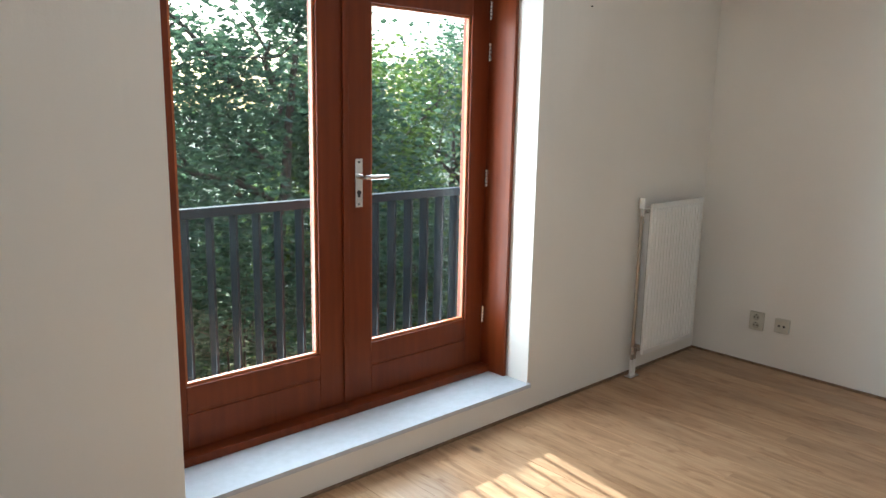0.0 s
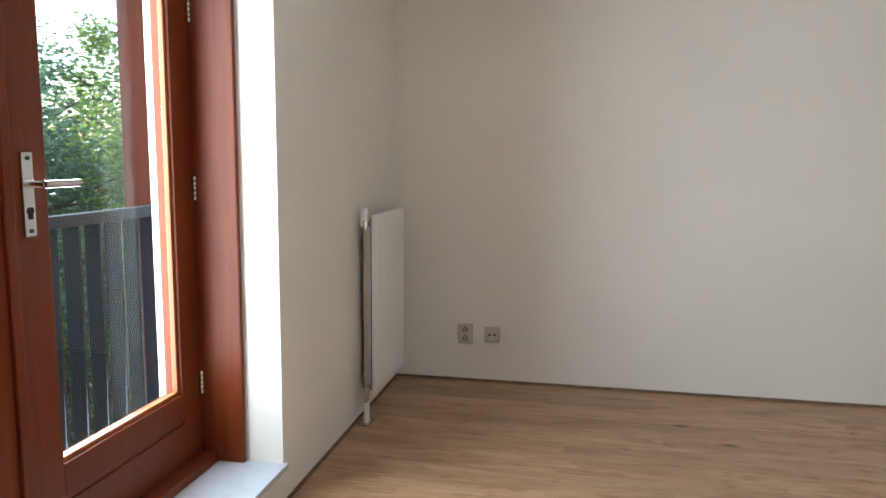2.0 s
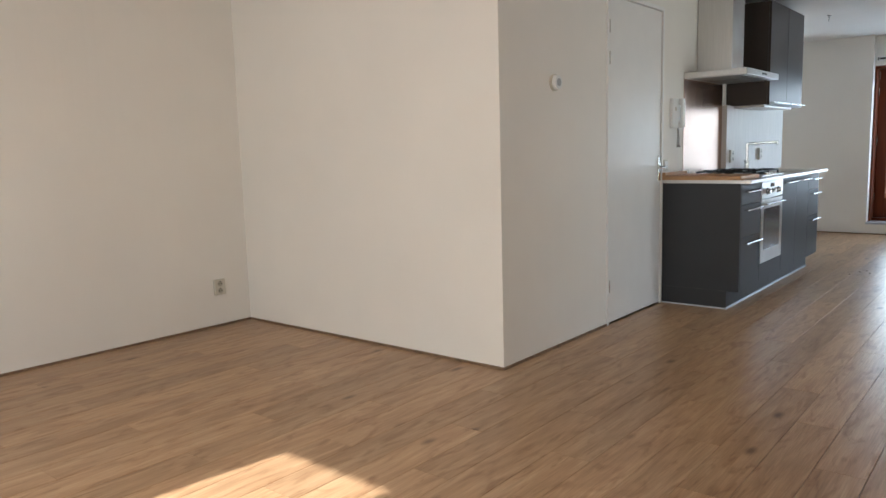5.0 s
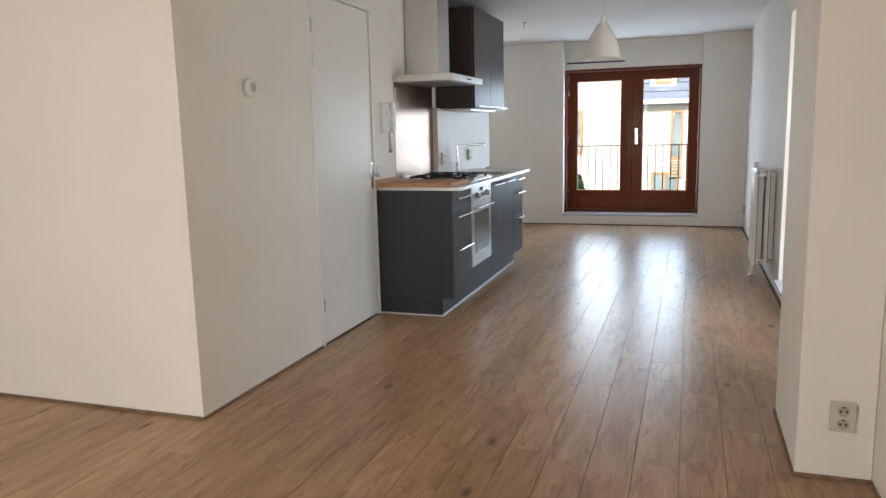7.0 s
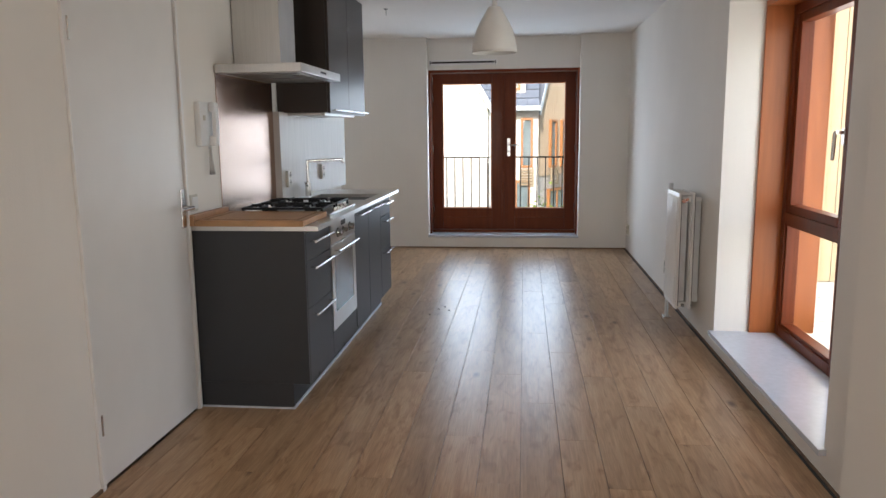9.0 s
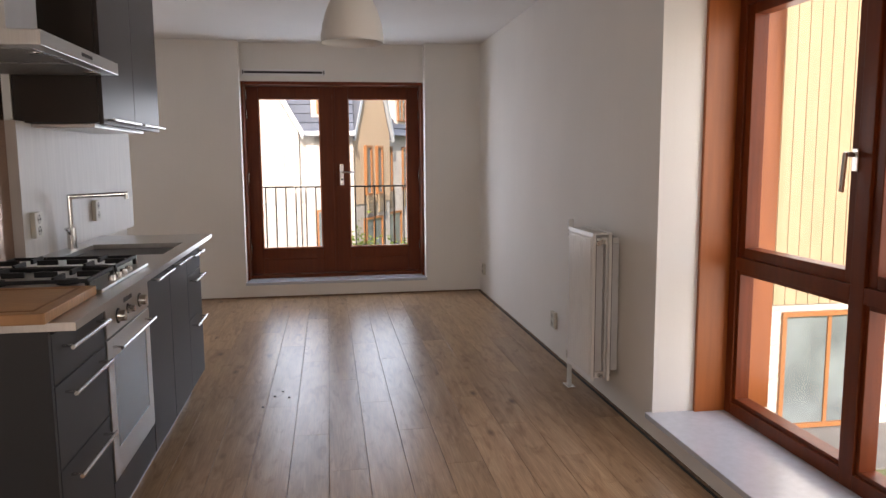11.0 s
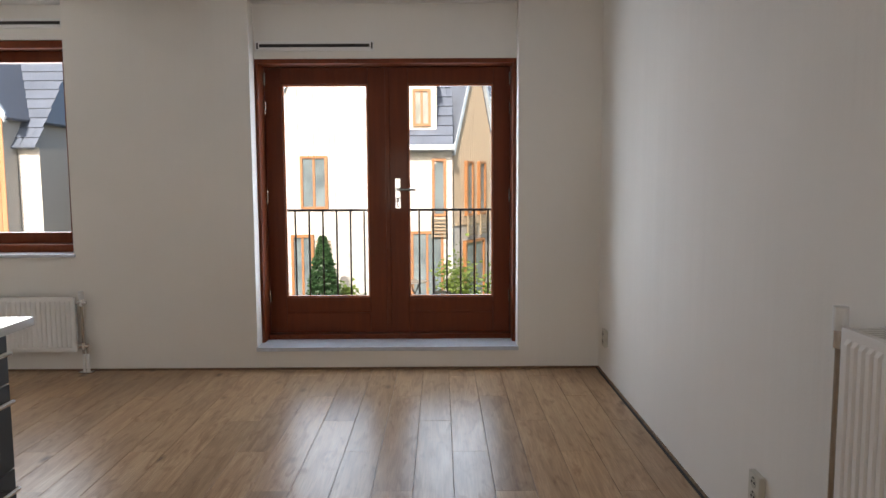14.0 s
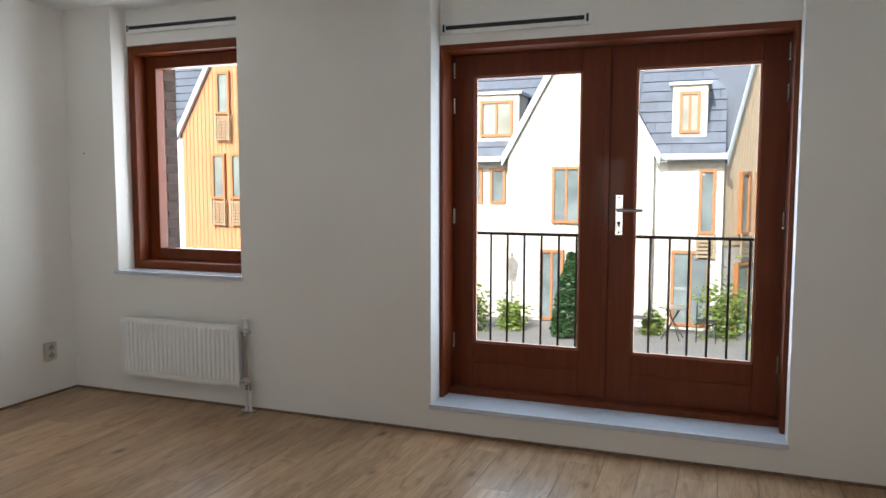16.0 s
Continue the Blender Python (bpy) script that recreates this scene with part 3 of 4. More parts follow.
    rod(bm, (far, y, h - 0.05), (far + (0.014 if far else -0.014), y, h - 0.05), 0.014, 12)
    part("vent_plug", bm, M_chrome, r)
    base = m.translation.z
    for dx in (-0.012, 0.014):
        bm = B()
        rod(bm, (px + dx, y, -base + 0.001), (px + dx, y, -0.02), 0.010, 10)
        part("pipe_sleeve", bm, M_whiteplastic, r, "white pipe sleeve")
    return r


radiator(pose(-1.50, YS, 0.125, 0, 0, 180), 0.54, 0.855, "tall narrow white ribbed radiator in the corner", 1, 16, -1)
radiator(pose(XE, 3.975, 0.16, 0, 0, -90), 0.38, 0.77, "tall narrow white double-panel ribbed radiator", 2, 12, -1)
radiator(pose(-1.525, YN, 0.148), 0.86, 0.357, "low wide white ribbed radiator below the window", 1, 26, 1)


# ---- sockets and switches; origin on the wall, front is -y ----
def socket(m, kind="double", label="cream plastic double wall socket"):
    s = thing("wall_socket", m, label, "socket")
    w, h = (0.041, 0.054) if kind == "double" else (0.041, 0.041)
    bm = B()
    box(bm, -w, w, -0.022, -0.0005, -h, h, 0.004)
    pt = part("cover_plate", bm, M_plastic, s)
    if kind == "double":
        for z in (-0.024, 0.024):
            bm = B()
            rod(bm, (0, -0.0235, z), (0, -0.0222, z), 0.0195, 20)
            pl = part("outlet_face", bm, M_face_shaded, pt)
            # dark dots on the face stand for the shaded holes
            bm = B()
            for x in (-0.0095, 0.0095):
                rod(bm, (x, -0.0246, z), (x, -0.0236, z), 0.0045, 8)
            box(bm, -0.004, 0.004, -0.0246, -0.0236, z + 0.013, z + 0.018)
            part("pin_hole", bm, M_dark, pt)
    else:
        # dark discs on the plate stand for the shaded holes
        for x in (-0.014, 0.014):
            bm = B()
            rod(bm, (x, -0.0235, 0), (x, -0.0222, 0), 0.007, 12)
            part("aerial_hole", bm, M_dark, pt)
    return s


socket(pose(XW, -3.458, 0.271, 0, 0, 90))
socket(pose(XW, -3.309, 0.273, 0, 0, 90), "aerial", "cream plastic aerial socket with two holes")
socket(pose(XW, -0.248, 0.273, 0, 0, 90))
socket(pose(2.63, 0.14, 0.245))
socket(pose(XE, 4.676, 0.242, 0, 0, -90))
socket(pose(XE, 6.895, 0.25, 0, 0, -90))
socket(pose(XB, 6.917, 0.275, 0, 0, 90))

sw = thing("wall_switch", pose(0, 2.088, 1.012, 0, 0, 90), "white plastic light switch beside the door", "switch")
bm = B()
box(bm, -0.041, 0.041, -0.010, -0.0005, -0.041, 0.041, 0.004)
part("cover_plate", bm, M_plastic, sw)
bm = B()
box(bm, -0.029, 0.029, -0.016, -0.0102, -0.029, 0.029, 0.003)
part("rocker", bm, M_whiteplastic, sw)

th = thing("thermostat", pose(0, 0.53, 1.52, 0, 0, 90), "round white room thermostat on the wall", "thermostat")
bm = B()
rod(bm, (0, -0.012, 0), (0, -0.0005, 0), 0.046, 36)
part("base", bm, M_plastic, th)
bm = B()
rod(bm, (0, -0.034, 0), (0, -0.0125, 0), 0.037, 36, 0.040)
dial = part("dial", bm, M_whiteplastic, th)
bm = B()
rod(bm, (0, -0.0365, 0), (0, -0.0345, 0), 0.022, 28)
part("dial_face", bm, mat("grey_plastic", (0.35, 0.35, 0.34), 0.4), dial)

ic = thing("intercom", pose(0, 2.238, 1.28, 0, 0, 90), "white door intercom handset with coiled cord", "intercom")
bm = B()
box(bm, -0.072, 0.072, -0.03, -0.0005, 0, 0.215, 0.008)
part("base", bm, M_whiteplastic, ic)
bm = B()
box(bm, 0.018, 0.066, -0.066, -0.031, 0.0, 0.05, 0.01)
box(bm, 0.018, 0.066, -0.066, -0.031, 0.165, 0.215, 0.01)
box(bm, 0.020, 0.064, -0.068, -0.046, 0.04, 0.175, 0.008)
part("handset", bm, M_whiteplastic, ic)
bm = B()
box(bm, -0.040, -0.016, -0.033, -0.0305, 0.125, 0.150, 0.001)
part("button", bm, M_plastic, ic)
bm = B()
prev = None
for k in range(121):
    a = k / 120
    ang = a * 2 * math.pi * 22
    cx = 0.02 + 0.03 * math.sin(a * math.pi) * (1 if a < 0.5 else -0.2)
    cz = -0.14 * math.sin(a * math.pi)
    q = Vector((cx + 0.006 * math.cos(ang), -0.03 + 0.006 * math.sin(ang), cz))
    if prev is not None:
        rod(bm, prev, q, 0.0025, 5)
    prev = q
part("coiled_cord", bm, mat("grey_cord", (0.32, 0.31, 0.29), 0.5), ic, "grey coiled cord")


# ---- kitchen ----
KX, KZ = 0.560, 0.905            # front of the carcasses, top of the worktop
K0, K1 = 2.065, 4.265


def bar_handle(parent, x, y0, y1, z):
    bm = B()
    rod(bm, (x + 0.034, y0, z), (x + 0.034, y1, z), 0.006, 10)
    for y in (y0 + 0.02, y1 - 0.02):
        rod(bm, (x, y, z), (x + 0.034, y, z), 0.0045, 8)
    part("bar_handle", bm, M_chrome, parent, "satin steel bar handle")


def unit(y0, y1, fronts, label, name="base_cabinet", plinth=True, mat_front=None):
    u = thing(name, pose(0, y0, 0), label, "cabinet", "kitchen base units")
    w = y1 - y0
    bm = B()
    box(bm, 0.005, KX - 0.02, 0.001, w - 0.001, 0.125, KZ - 0.022)
    box(bm, 0.005, 0.472, 0.001, w - 0.001, 0.001, 0.125)
    part("body", bm, M_grey, u)
    for z0, z1, hz, hl in fronts:
        bm = B()
        box(bm, KX - 0.019, KX, 0.002, w - 0.002, z0, z1, 0.0015)
        f = part("drawer_front" if hl == "d" else "cabinet_door", bm, mat_front or M_grey, u)
        bar_handle(f, KX, w * 0.12, w * 0.88, hz)
    return u


# closed end panel
ep = thing("cabinet_end_panel", pose(0, K0, 0), "anthracite laminate end panel of the kitchen row", "panel")
bm = B()
box(bm, 0.004, KX - 0.001, -0.018, -0.001, 0.13, KZ - 0.022, 0.001)
part("side_board", bm, M_grey, ep)
bm = B()
box(bm, 0.004, 0.476, -0.018, -0.001, 0.0005, 0.1295)
part("plinth_board", bm, M_grey, ep)
bm = B()
box(bm, 0.004, 0.479, -0.022, -0.0182, 0.0005, 0.010)
part("foot_strip", bm, M_sill, ep, "thin pale sealing strip at the floor")
DR = [(0.14, 0.498, 0.462, "d"), (0.502, 0.728, 0.695, "d"), (0.732, 0.868, 0.822, "d")]
unit(K0, 2.505, DR, "anthracite drawer cabinet with steel bar handles", "drawer_cabinet")
unit(3.075, 3.48, [(0.14, 0.868, 0.835, "c")], "anthracite sink cabinet with steel bar handle")
unit(3.48, 3.885, [(0.14, 0.868, 0.835, "c")], "anthracite sink cabinet with steel bar handle")
unit(3.885, K1, DR, "anthracite drawer cabinet at the row's far end", "drawer_cabinet")
bm = B()
box(bm, 0.473, 0.479, K0 - 0.018, K1, 0.0005, 0.014)
tagged(new("plinth_strip", mesh_of("plinth_strip", bm, M_sill)), "thin pale strip along the cabinet plinth", "trim")

ov = thing("oven", pose(0, 2.507, 0), "built-in steel oven with glass door and knobs", "oven")
bm = B()
box(bm, 0.005, KX - 0.02, 0.002, 0.564, 0.125, KZ - 0.022)
box(bm, 0.005, 0.472, 0.002, 0.564, 0.001, 0.125)
part("housing", bm, M_grey, ov)
bm = B()
box(bm, KX - 0.019, KX - 0.001, 0.003, 0.563, 0.14, 0.262, 0.001)
part("base_front", bm, M_grey, ov, "anthracite filler below the oven")
bm = B()
box(bm, KX - 0.019, KX + 0.004, 0.008, 0.558, 0.745, 0.868, 0.002)
cp = part("control_panel", bm, M_steel, ov)
for y in (0.14, 0.26, 0.42):
    bm = B()
    rod(bm, (KX + 0.004, y, 0.795), (KX + 0.030, y, 0.795), 0.021 if y != 0.26 else 0.014, 20, 0.018 if y != 0.26 else 0.012)
    kb = part("knob", bm, M_chrome, cp)
    bm = B()
    rod(bm, (KX + 0.0042, y, 0.795), (KX + 0.007, y, 0.795), 0.026 if y != 0.26 else 0.018, 20)
    part("knob_ring", bm, M_dark, kb, "dark ring behind the knob")
bm = B()
box(bm, KX + 0.0045, KX + 0.006, 0.215, 0.315, 0.825, 0.852)
part("display", bm, M_dark, cp, "black clock display")
bm = B()
for a in ((0.008, 0.07, 0.266, 0.738), (0.496, 0.558, 0.266, 0.738), (0.07, 0.496, 0.266, 0.36), (0.07, 0.496, 0.668, 0.738)):
    box(bm, KX - 0.019, KX + 0.003, *a, 0.001)
dr = part("oven_door", bm, M_steel, ov)
bm = B()
box(bm, KX - 0.016, KX + 0.001, 0.07, 0.496, 0.36, 0.668)
part("door_glass", bm, M_oven, dr, "dark reflective oven glass")
bar_handle(dr, KX + 0.003, 0.05, 0.515, 0.705)

bm = B()
# worktop round the sink bowl
SX0, SX1, SY0, SY1 = 0.13, 0.555, 3.41, 3.86
for a in ((0.006, 0.628, K0 - 0.02, SY0), (0.006, 0.628, SY1, K1 + 0.012), (0.006, SX0, SY0, SY1), (SX1, 0.628, SY0, SY1)):
    box(bm, *a, KZ - 0.022, KZ)
tagged(new("worktop", mesh_of("worktop", bm, M_steel)), "thin brushed steel worktop with sink cut-out", "worktop")
sk = thing("sink", pose(0, 0, KZ), "sunken dark steel sink bowl in the worktop", "sink")
bm = B()
for a in ((SX0, SX1, SY0, SY0 + 0.004, -0.17, -0.001), (SX0, SX1, SY1 - 0.004, SY1, -0.17, -0.001), (SX0, SX0 + 0.004, SY0, SY1, -0.17, -0.001),
          (SX1 - 0.004, SX1, SY0, SY1, -0.17, -0.001), (SX0, SX1, SY0, SY1, -0.174, -0.17)):
    box(bm, *a)
part("bowl", bm, M_steel, sk)
bm = B()
rod(bm, (0.34, 3.63, -0.169), (0.34, 3.63, -0.165), 0.04, 24)
part("drain", bm, M_chrome, sk)
tp = thing("kitchen_tap", pose(0.09, 3.70, KZ), "chrome kitchen tap with long straight spout", "tap")
bm = B()
rod(bm, (0, 0, 0), (0, 0, 0.10), 0.021, 20)
rod(bm, (0, 0, 0.10), (0, 0, 0.245), 0.011, 16)
part("body", bm, M_chrome, tp, smooth=False)
bm = B()
rod(bm, (-0.008, 0, 0.243), (0.25, 0.03, 0.252), 0.010, 14)
rod(bm, (0.243, 0.029, 0.252), (0.243, 0.029, 0.228), 0.011, 14)
part("spout", bm, M_chrome, tp)
bm = B()
rod(bm, (0, -0.018, 0.07), (0.0, -0.075, 0.10), 0.006, 10)
part("lever", bm, M_chrome, tp)

bd = thing("cutting_board", pose(0, 0, KZ), "thick bamboo cutting board with raised back edge", "cutting board")
bm = B()
box(bm, 0.035, 0.565, 2.02, 2.44, 0.001, 0.030, 0.004)
part("board", bm, M_board, bd)
bm = B()
box(bm, 0.008, 0.034, 2.02, 2.44, 0.001, 0.055, 0.004)
part("raised_edge", bm, M_board, bd)
bm = B()
for a in ((0.07, 0.53, 2.055, 2.063), (0.07, 0.53, 2.397, 2.405), (0.07, 0.078, 2.063, 2.397), (0.522, 0.53, 2.063, 2.397)):
    box(bm, *a, 0.0295, 0.0312)
part("juice_groove", bm, mat("groove", (0.25, 0.12, 0.05), 0.6), bd, "darker juice groove")

hob = thing("gas_hob", pose(0, 0, KZ), "steel gas hob with black cast-iron pan supports", "hob")
bm = B()
box(bm, 0.07, 0.575, 2.46, 3.05, 0.001, 0.012, 0.003)
part("hob_plate", bm, M_steel, hob)
for cx, cy, r in ((0.20, 2.60, 0.045), (0.20, 2.90, 0.035), (0.43, 2.60, 0.035), (0.43, 2.90, 0.05)):
    bm = B()
    rod(bm, (cx, cy, 0.012), (cx, cy, 0.026), r, 24, r * 0.85)
    part("burner", bm, M_black, hob)
for cy in (2.60, 2.90):
    bm = B()
    for x in (0.10, 0.53):
        box(bm, x - 0.005, x + 0.005, cy - 0.135, cy + 0.135, 0.034, 0.046, 0.002)
    for y in (cy - 0.135, cy + 0.135):
        box(bm, 0.095, 0.535, y - 0.005, y + 0.005, 0.034, 0.046, 0.002)
    for cx in (0.20, 0.43):
        box(bm, cx - 0.10, cx - 0.03, cy - 0.005, cy + 0.005, 0.034, 0.052, 0.002)
        box(bm, cx + 0.03, cx + 0.10, cy - 0.005, cy + 0.005, 0.034, 0.052, 0.002)
        box(bm, cx - 0.005, cx + 0.005, cy - 0.13, cy - 0.03, 0.034, 0.052, 0.002)
        box(bm, cx - 0.005, cx + 0.005, cy + 0.03, cy + 0.13, 0.034, 0.052, 0.002)
    for x in (0.10, 0.53):
        for y in (cy - 0.13, cy + 0.13):
            box(bm, x - 0.006, x + 0.006, y - 0.006, y + 0.006, 0.012, 0.036)
    part("pan_support", bm, M_black, hob)
for k in range(4):
    bm = B()
    rod(bm, (0.555, 2.64 + k * 0.07, 0.012), (0.555, 2.64 + k * 0.07, 0.030), 0.014, 16, 0.012)
    part("knob", bm, M_chrome, hob)

# splashback, low upstand panel and sockets
bm = B()
box(bm, 0.0005, 0.005, 2.43, 3.28, KZ - 0.01, 1.66)
tagged(new("splashback", mesh_of("splashback", bm, M_splash)), "tall brushed steel splashback behind the hob", "splashback")
bm = B()
box(bm, 0.0005, 0.045, 3.284, YCORE, KZ - 0.01, 1.475)
tagged(new("splashback", mesh_of("splashback", bm, mat("glossy_grey_panel", (0.60, 0.565, 0.525), 0.42, 0.0, vary=0.06, scale=3, stretch=(1, 12, 1)))), "glossy pale grey splashback panel behind the sink", "splashback")
socket(pose(0.0455, 3.39, 1.045, 0, 0, 90), "double", "cream double socket above the worktop")
socket(pose(0.0455, 4.20, 1.05, 0, 0, 90), "double", "cream double socket above the worktop")

hd = thing("cooker_hood", pose(0, 2.42, 0), "flat steel cooker hood with square chimney", "cooker hood")
bm = B()
poly = [(0.0, 1.645), (0.464, 1.645), (0.464, 1.693), (0.0, 1.693)]
box(bm, 0.006, 0.464, 0.0, 0.80, 1.647, 1.693, 0.003)
canopy = part("canopy", bm, M_steel, hd)
bm = B()
for k in range(2):
    box(bm, 0.05, 0.42, 0.06 + k * 0.35, 0.38 + k * 0.35, 1.6435, 1.6468)
part("grease_filter", bm, mat("filter_metal", (0.25, 0.25, 0.25), 0.45, 0.8, vary=0.3, scale=120), canopy, "dark metal grease filter")
for y in (0.14, 0.66):
    bm = B()
    rod(bm, (0.40, y, 1.640), (0.40, y, 1.6434), 0.025, 20)
    part("spot_light", bm, M_chrome, canopy)
bm = B()
box(bm, 0.4642, 0.4665, 0.36, 0.47, 1.664, 1.676, 0.001)
part("switch_panel", bm, M_dark, canopy)
bm = B()
box(bm, 0.006, 0.27, 0.265, 0.535, 1.6935, ZC - 0.002, 0.002)
part("chimney", bm, M_steel, hd)

wc = thing("wall_cabinet", pose(0, 3.375, 0), "dark brown wall cabinet with two doors", "cabinet")
bm = B()
box(bm, 0.006, 0.335, 0, 1.03, 1.47, 2.30, 0.001)
part("body", bm, M_brownfront, wc)
for k in range(2):
    bm = B()
    box(bm, 0.336, 0.354, 0.002 + k * 0.515, 0.513 + k * 0.515, 1.465, 2.30, 0.0015)
    f = part("cabinet_door", bm, M_brownfront, wc)
    bm = B()
    rod(bm, (0.388, 0.03 + k * 0.515, 1.485), (0.388, 0.485 + k * 0.515, 1.485), 0.006, 10)
    for y in (0.06, 0.45):
        rod(bm, (0.353, y + k * 0.515, 1.485), (0.388, y + k * 0.515, 1.485), 0.0045, 8)
    part("bar_handle", bm, M_chrome, f, "satin steel bar handle")
bm = B()
box(bm, 0.05, 0.30, 0.06, 0.90, 1.452, 1.4695, 0.003)
part("under_light", bm, M_steel, wc, "slim steel light fitting under the cabinet")

# ---- pendant lamp ----
lp = thing("pendant_lamp", pose(1.398, 3.45, 0), "white bell-shaped pendant lamp, switched off", "lamp")
bm = B()
zb = 1.822
lathe(bm, [(0.140, zb), (0.139, zb + 0.02), (0.131, zb + 0.08), (0.113, zb + 0.14), (0.090, zb + 0.19), (0.062, zb + 0.235), (0.046, zb + 0.262), (0.040, zb + 0.275), (0.012, zb + 0.283), (0.0045, zb + 0.30)], 48)
sh = part("shade", bm, M_lamp, lp, smooth=True)
so = sh.modifiers.new("thickness", "SOLIDIFY")
so.thickness = 0.003
bm = B()
rod(bm, (0, 0, zb + 0.283), (0, 0, zb + 0.33), 0.018, 16, 0.012)
part("cap", bm, M_lamp, lp)
bm = B()
rod(bm, (0, 0, zb + 0.32), (0, 0, ZC - 0.02), 0.0032, 8)
part("cord", bm, M_whiteplastic, lp)
bm = B()
rod(bm, (0, 0, ZC - 0.03), (0, 0, ZC - 0.001), 0.04, 24, 0.048)
part("ceiling_rose", bm, M_whiteplastic, lp)
bm = B()
rod(bm, (0, 0, zb + 0.16), (0, 0, zb + 0.25), 0.02, 16)
part("bulb_holder", bm, M_whiteplastic, lp)
hk = thing("ceiling_hook", pose(0.40, 5.15, ZC), "small bare wire hanging from the ceiling", "hook")
bm = B()
rod(bm, (0, 0, -0.055), (0, 0, -0.0005), 0.0025, 6)
rod(bm, (0, 0, -0.004), (0, 0, -0.0005), 0.018, 12)
part("wire", bm, M_dark, hk)
# screws and plugs left in the walls
for m in (pose(-0.97, YS, 1.96, 0, 0, 180), pose(-1.84, YN, 1.50)):
    nl = thing("wall_screw", m, "small dark screw head in the painted wall", "screw")
    bm = B()
    rod(bm, (0, -0.008, 0), (0, -0.0003, 0), 0.003, 8)
    part("screw_head", bm, M_dark, nl)
for x, y in ((0.95, 4.12), (0.99, 4.20), (1.03, 4.09), (0.90, 3.95)):
    bm = B()
    bmesh.ops.create_icosphere(bm, subdivisions=1, radius=0.007, matrix=Matrix.Translation((x, y, 0.004)) @ Matrix.Diagonal((1.3, 0.8, 0.6, 1)))
    tagged(new("floor_crumb", mesh_of("floor_crumb", bm, M_dark)), "small dark crumb lying on the floor boards", "debris", "crumbs")

# ---- outside: own facade ----
bm = B()
layer(bm, "y", -4.64, -4.34, -4.5, 5.0, [(-0.96, 1.44, -0.05, 2.25)], 3.2, -3.0)
solid("facade_south", bm, M_brickb, "brown brick outer wall round the balcony doors", "facade")
bm = B()
box(bm, -0.96, -0.935, -4.66, -4.342, -0.05, 2.25)
box(bm, 1.415, 1.44, -4.66, -4.342, -0.05, 2.25)
box(bm, -0.935, 1.415, -4.66, -4.342, 2.225, 2.25)
box(bm, -0.935, 1.415, -4.70, -4.342, -0.05, 0.06)
solid("outer_lining_south", bm, M_weathered, "red-brown timber lining of the outer opening", "trim")
bm = B()
layer(bm, "y", 7.57, 7.80, -5.0, 5.0, [(-1.70, -0.60, 0.70, 2.20), (0.40, 2.30, 0.0, 2.10)], 3.2, -3.0)
fac = solid("facade_north", bm, M_mortar, "brown brick outer wall with deep joints", "facade")
bm = B()
layer(bm, "x", 3.285, 3.305, YS - 0.6, 7.80, [(1.45, 3.26, 0.06, 2.12)], 3.2, -3.0)
solid("facade_east", bm, M_brickb, "brown brick outer side wall", "facade")

# ---- outside: ground and street ----
bm = B()
box(bm, -400, 400, -400, 500, -3.4, -2.92)
solid("ground", bm, M_ground, "earth and grass round the houses", "ground")
bm = B()
box(bm, -40, 30, 8.5, 20.6, -2.919, -2.90)
solid("pavement", bm, M_paving, "pale grey paved courtyard in the sun", "pavement")
bm = B()
box(bm, -14.0, 4.9, 13.0, 21.6, -2.8995, -2.05)
solid("raised_court", bm, M_paving, "raised grey paved court before the white houses", "pavement")
bm = B()
box(bm, 2.6, 4.8, 17.5, 21.0, -2.0495, -2.02)
solid("lawn", bm, mat("lawn_grass", (0.13, 0.19, 0.04), 0.9, vary=0.3, scale=12, bump=0.4, bump_scale=60), "small bright lawn beside the paving", "lawn")


def boards(bm, x0, x1, z0, z1, y, top=None, w=0.14):
    """Upright cladding boards, each its own strip, cut to a top line."""
    n = max(1, round((x1 - x0) / w))
    s = (x1 - x0) / n
    for k in range(n):
        a, b = x0 + k * s + 0.006, x0 + (k + 1) * s - 0.006
        ta, tb = (z1, z1) if top is None else (top(a), top(b))
        vs = [bm.verts.new(p) for p in ((a, y, z0), (b, y, z0), (b, y, tb), (a, y, ta), (a, y + 0.03, z0), (b, y + 0.03, z0), (b, y + 0.03, tb), (a, y + 0.03, ta))]
        for f in ((0, 1, 2, 3), (0, 4, 5, 1), (1, 5, 6, 2), (0, 3, 7, 4), (3, 2, 6, 7)):
            bm.faces.new([vs[i] for i in f])


def bricks(bm, x0, x1, z0, z1, y, holes=(), bw=0.24, bh=0.075):
    row, z = 0, z0
    while z < z1 - 0.01:
        x = x0 - (bw / 2 if row % 2 else 0)
        while x < x1:
            a, b = max(x, x0) + 0.005, min(x + bw, x1) - 0.005
            if b - a > 0.03 and not any(h[0] < (a + b) / 2 < h[1] and h[2] < z + bh / 2 < h[3] for h in holes):
                d = y - random.uniform(0.004, 0.012)
                t = z + bh - 0.01
                vs = [bm.verts.new(p) for p in ((a, d, z), (b, d, z), (b, d, t), (a, d, t), (a, y, z), (b, y, z), (b, y, t), (a, y, t))]
                for f in ((0, 1, 2, 3), (0, 4, 5, 1), (1, 5, 6, 2), (0, 3, 7, 4), (3, 2, 6, 7)):
                    bm.faces.new([vs[i] for i in f])
            x += bw
        z += bh
        row += 1


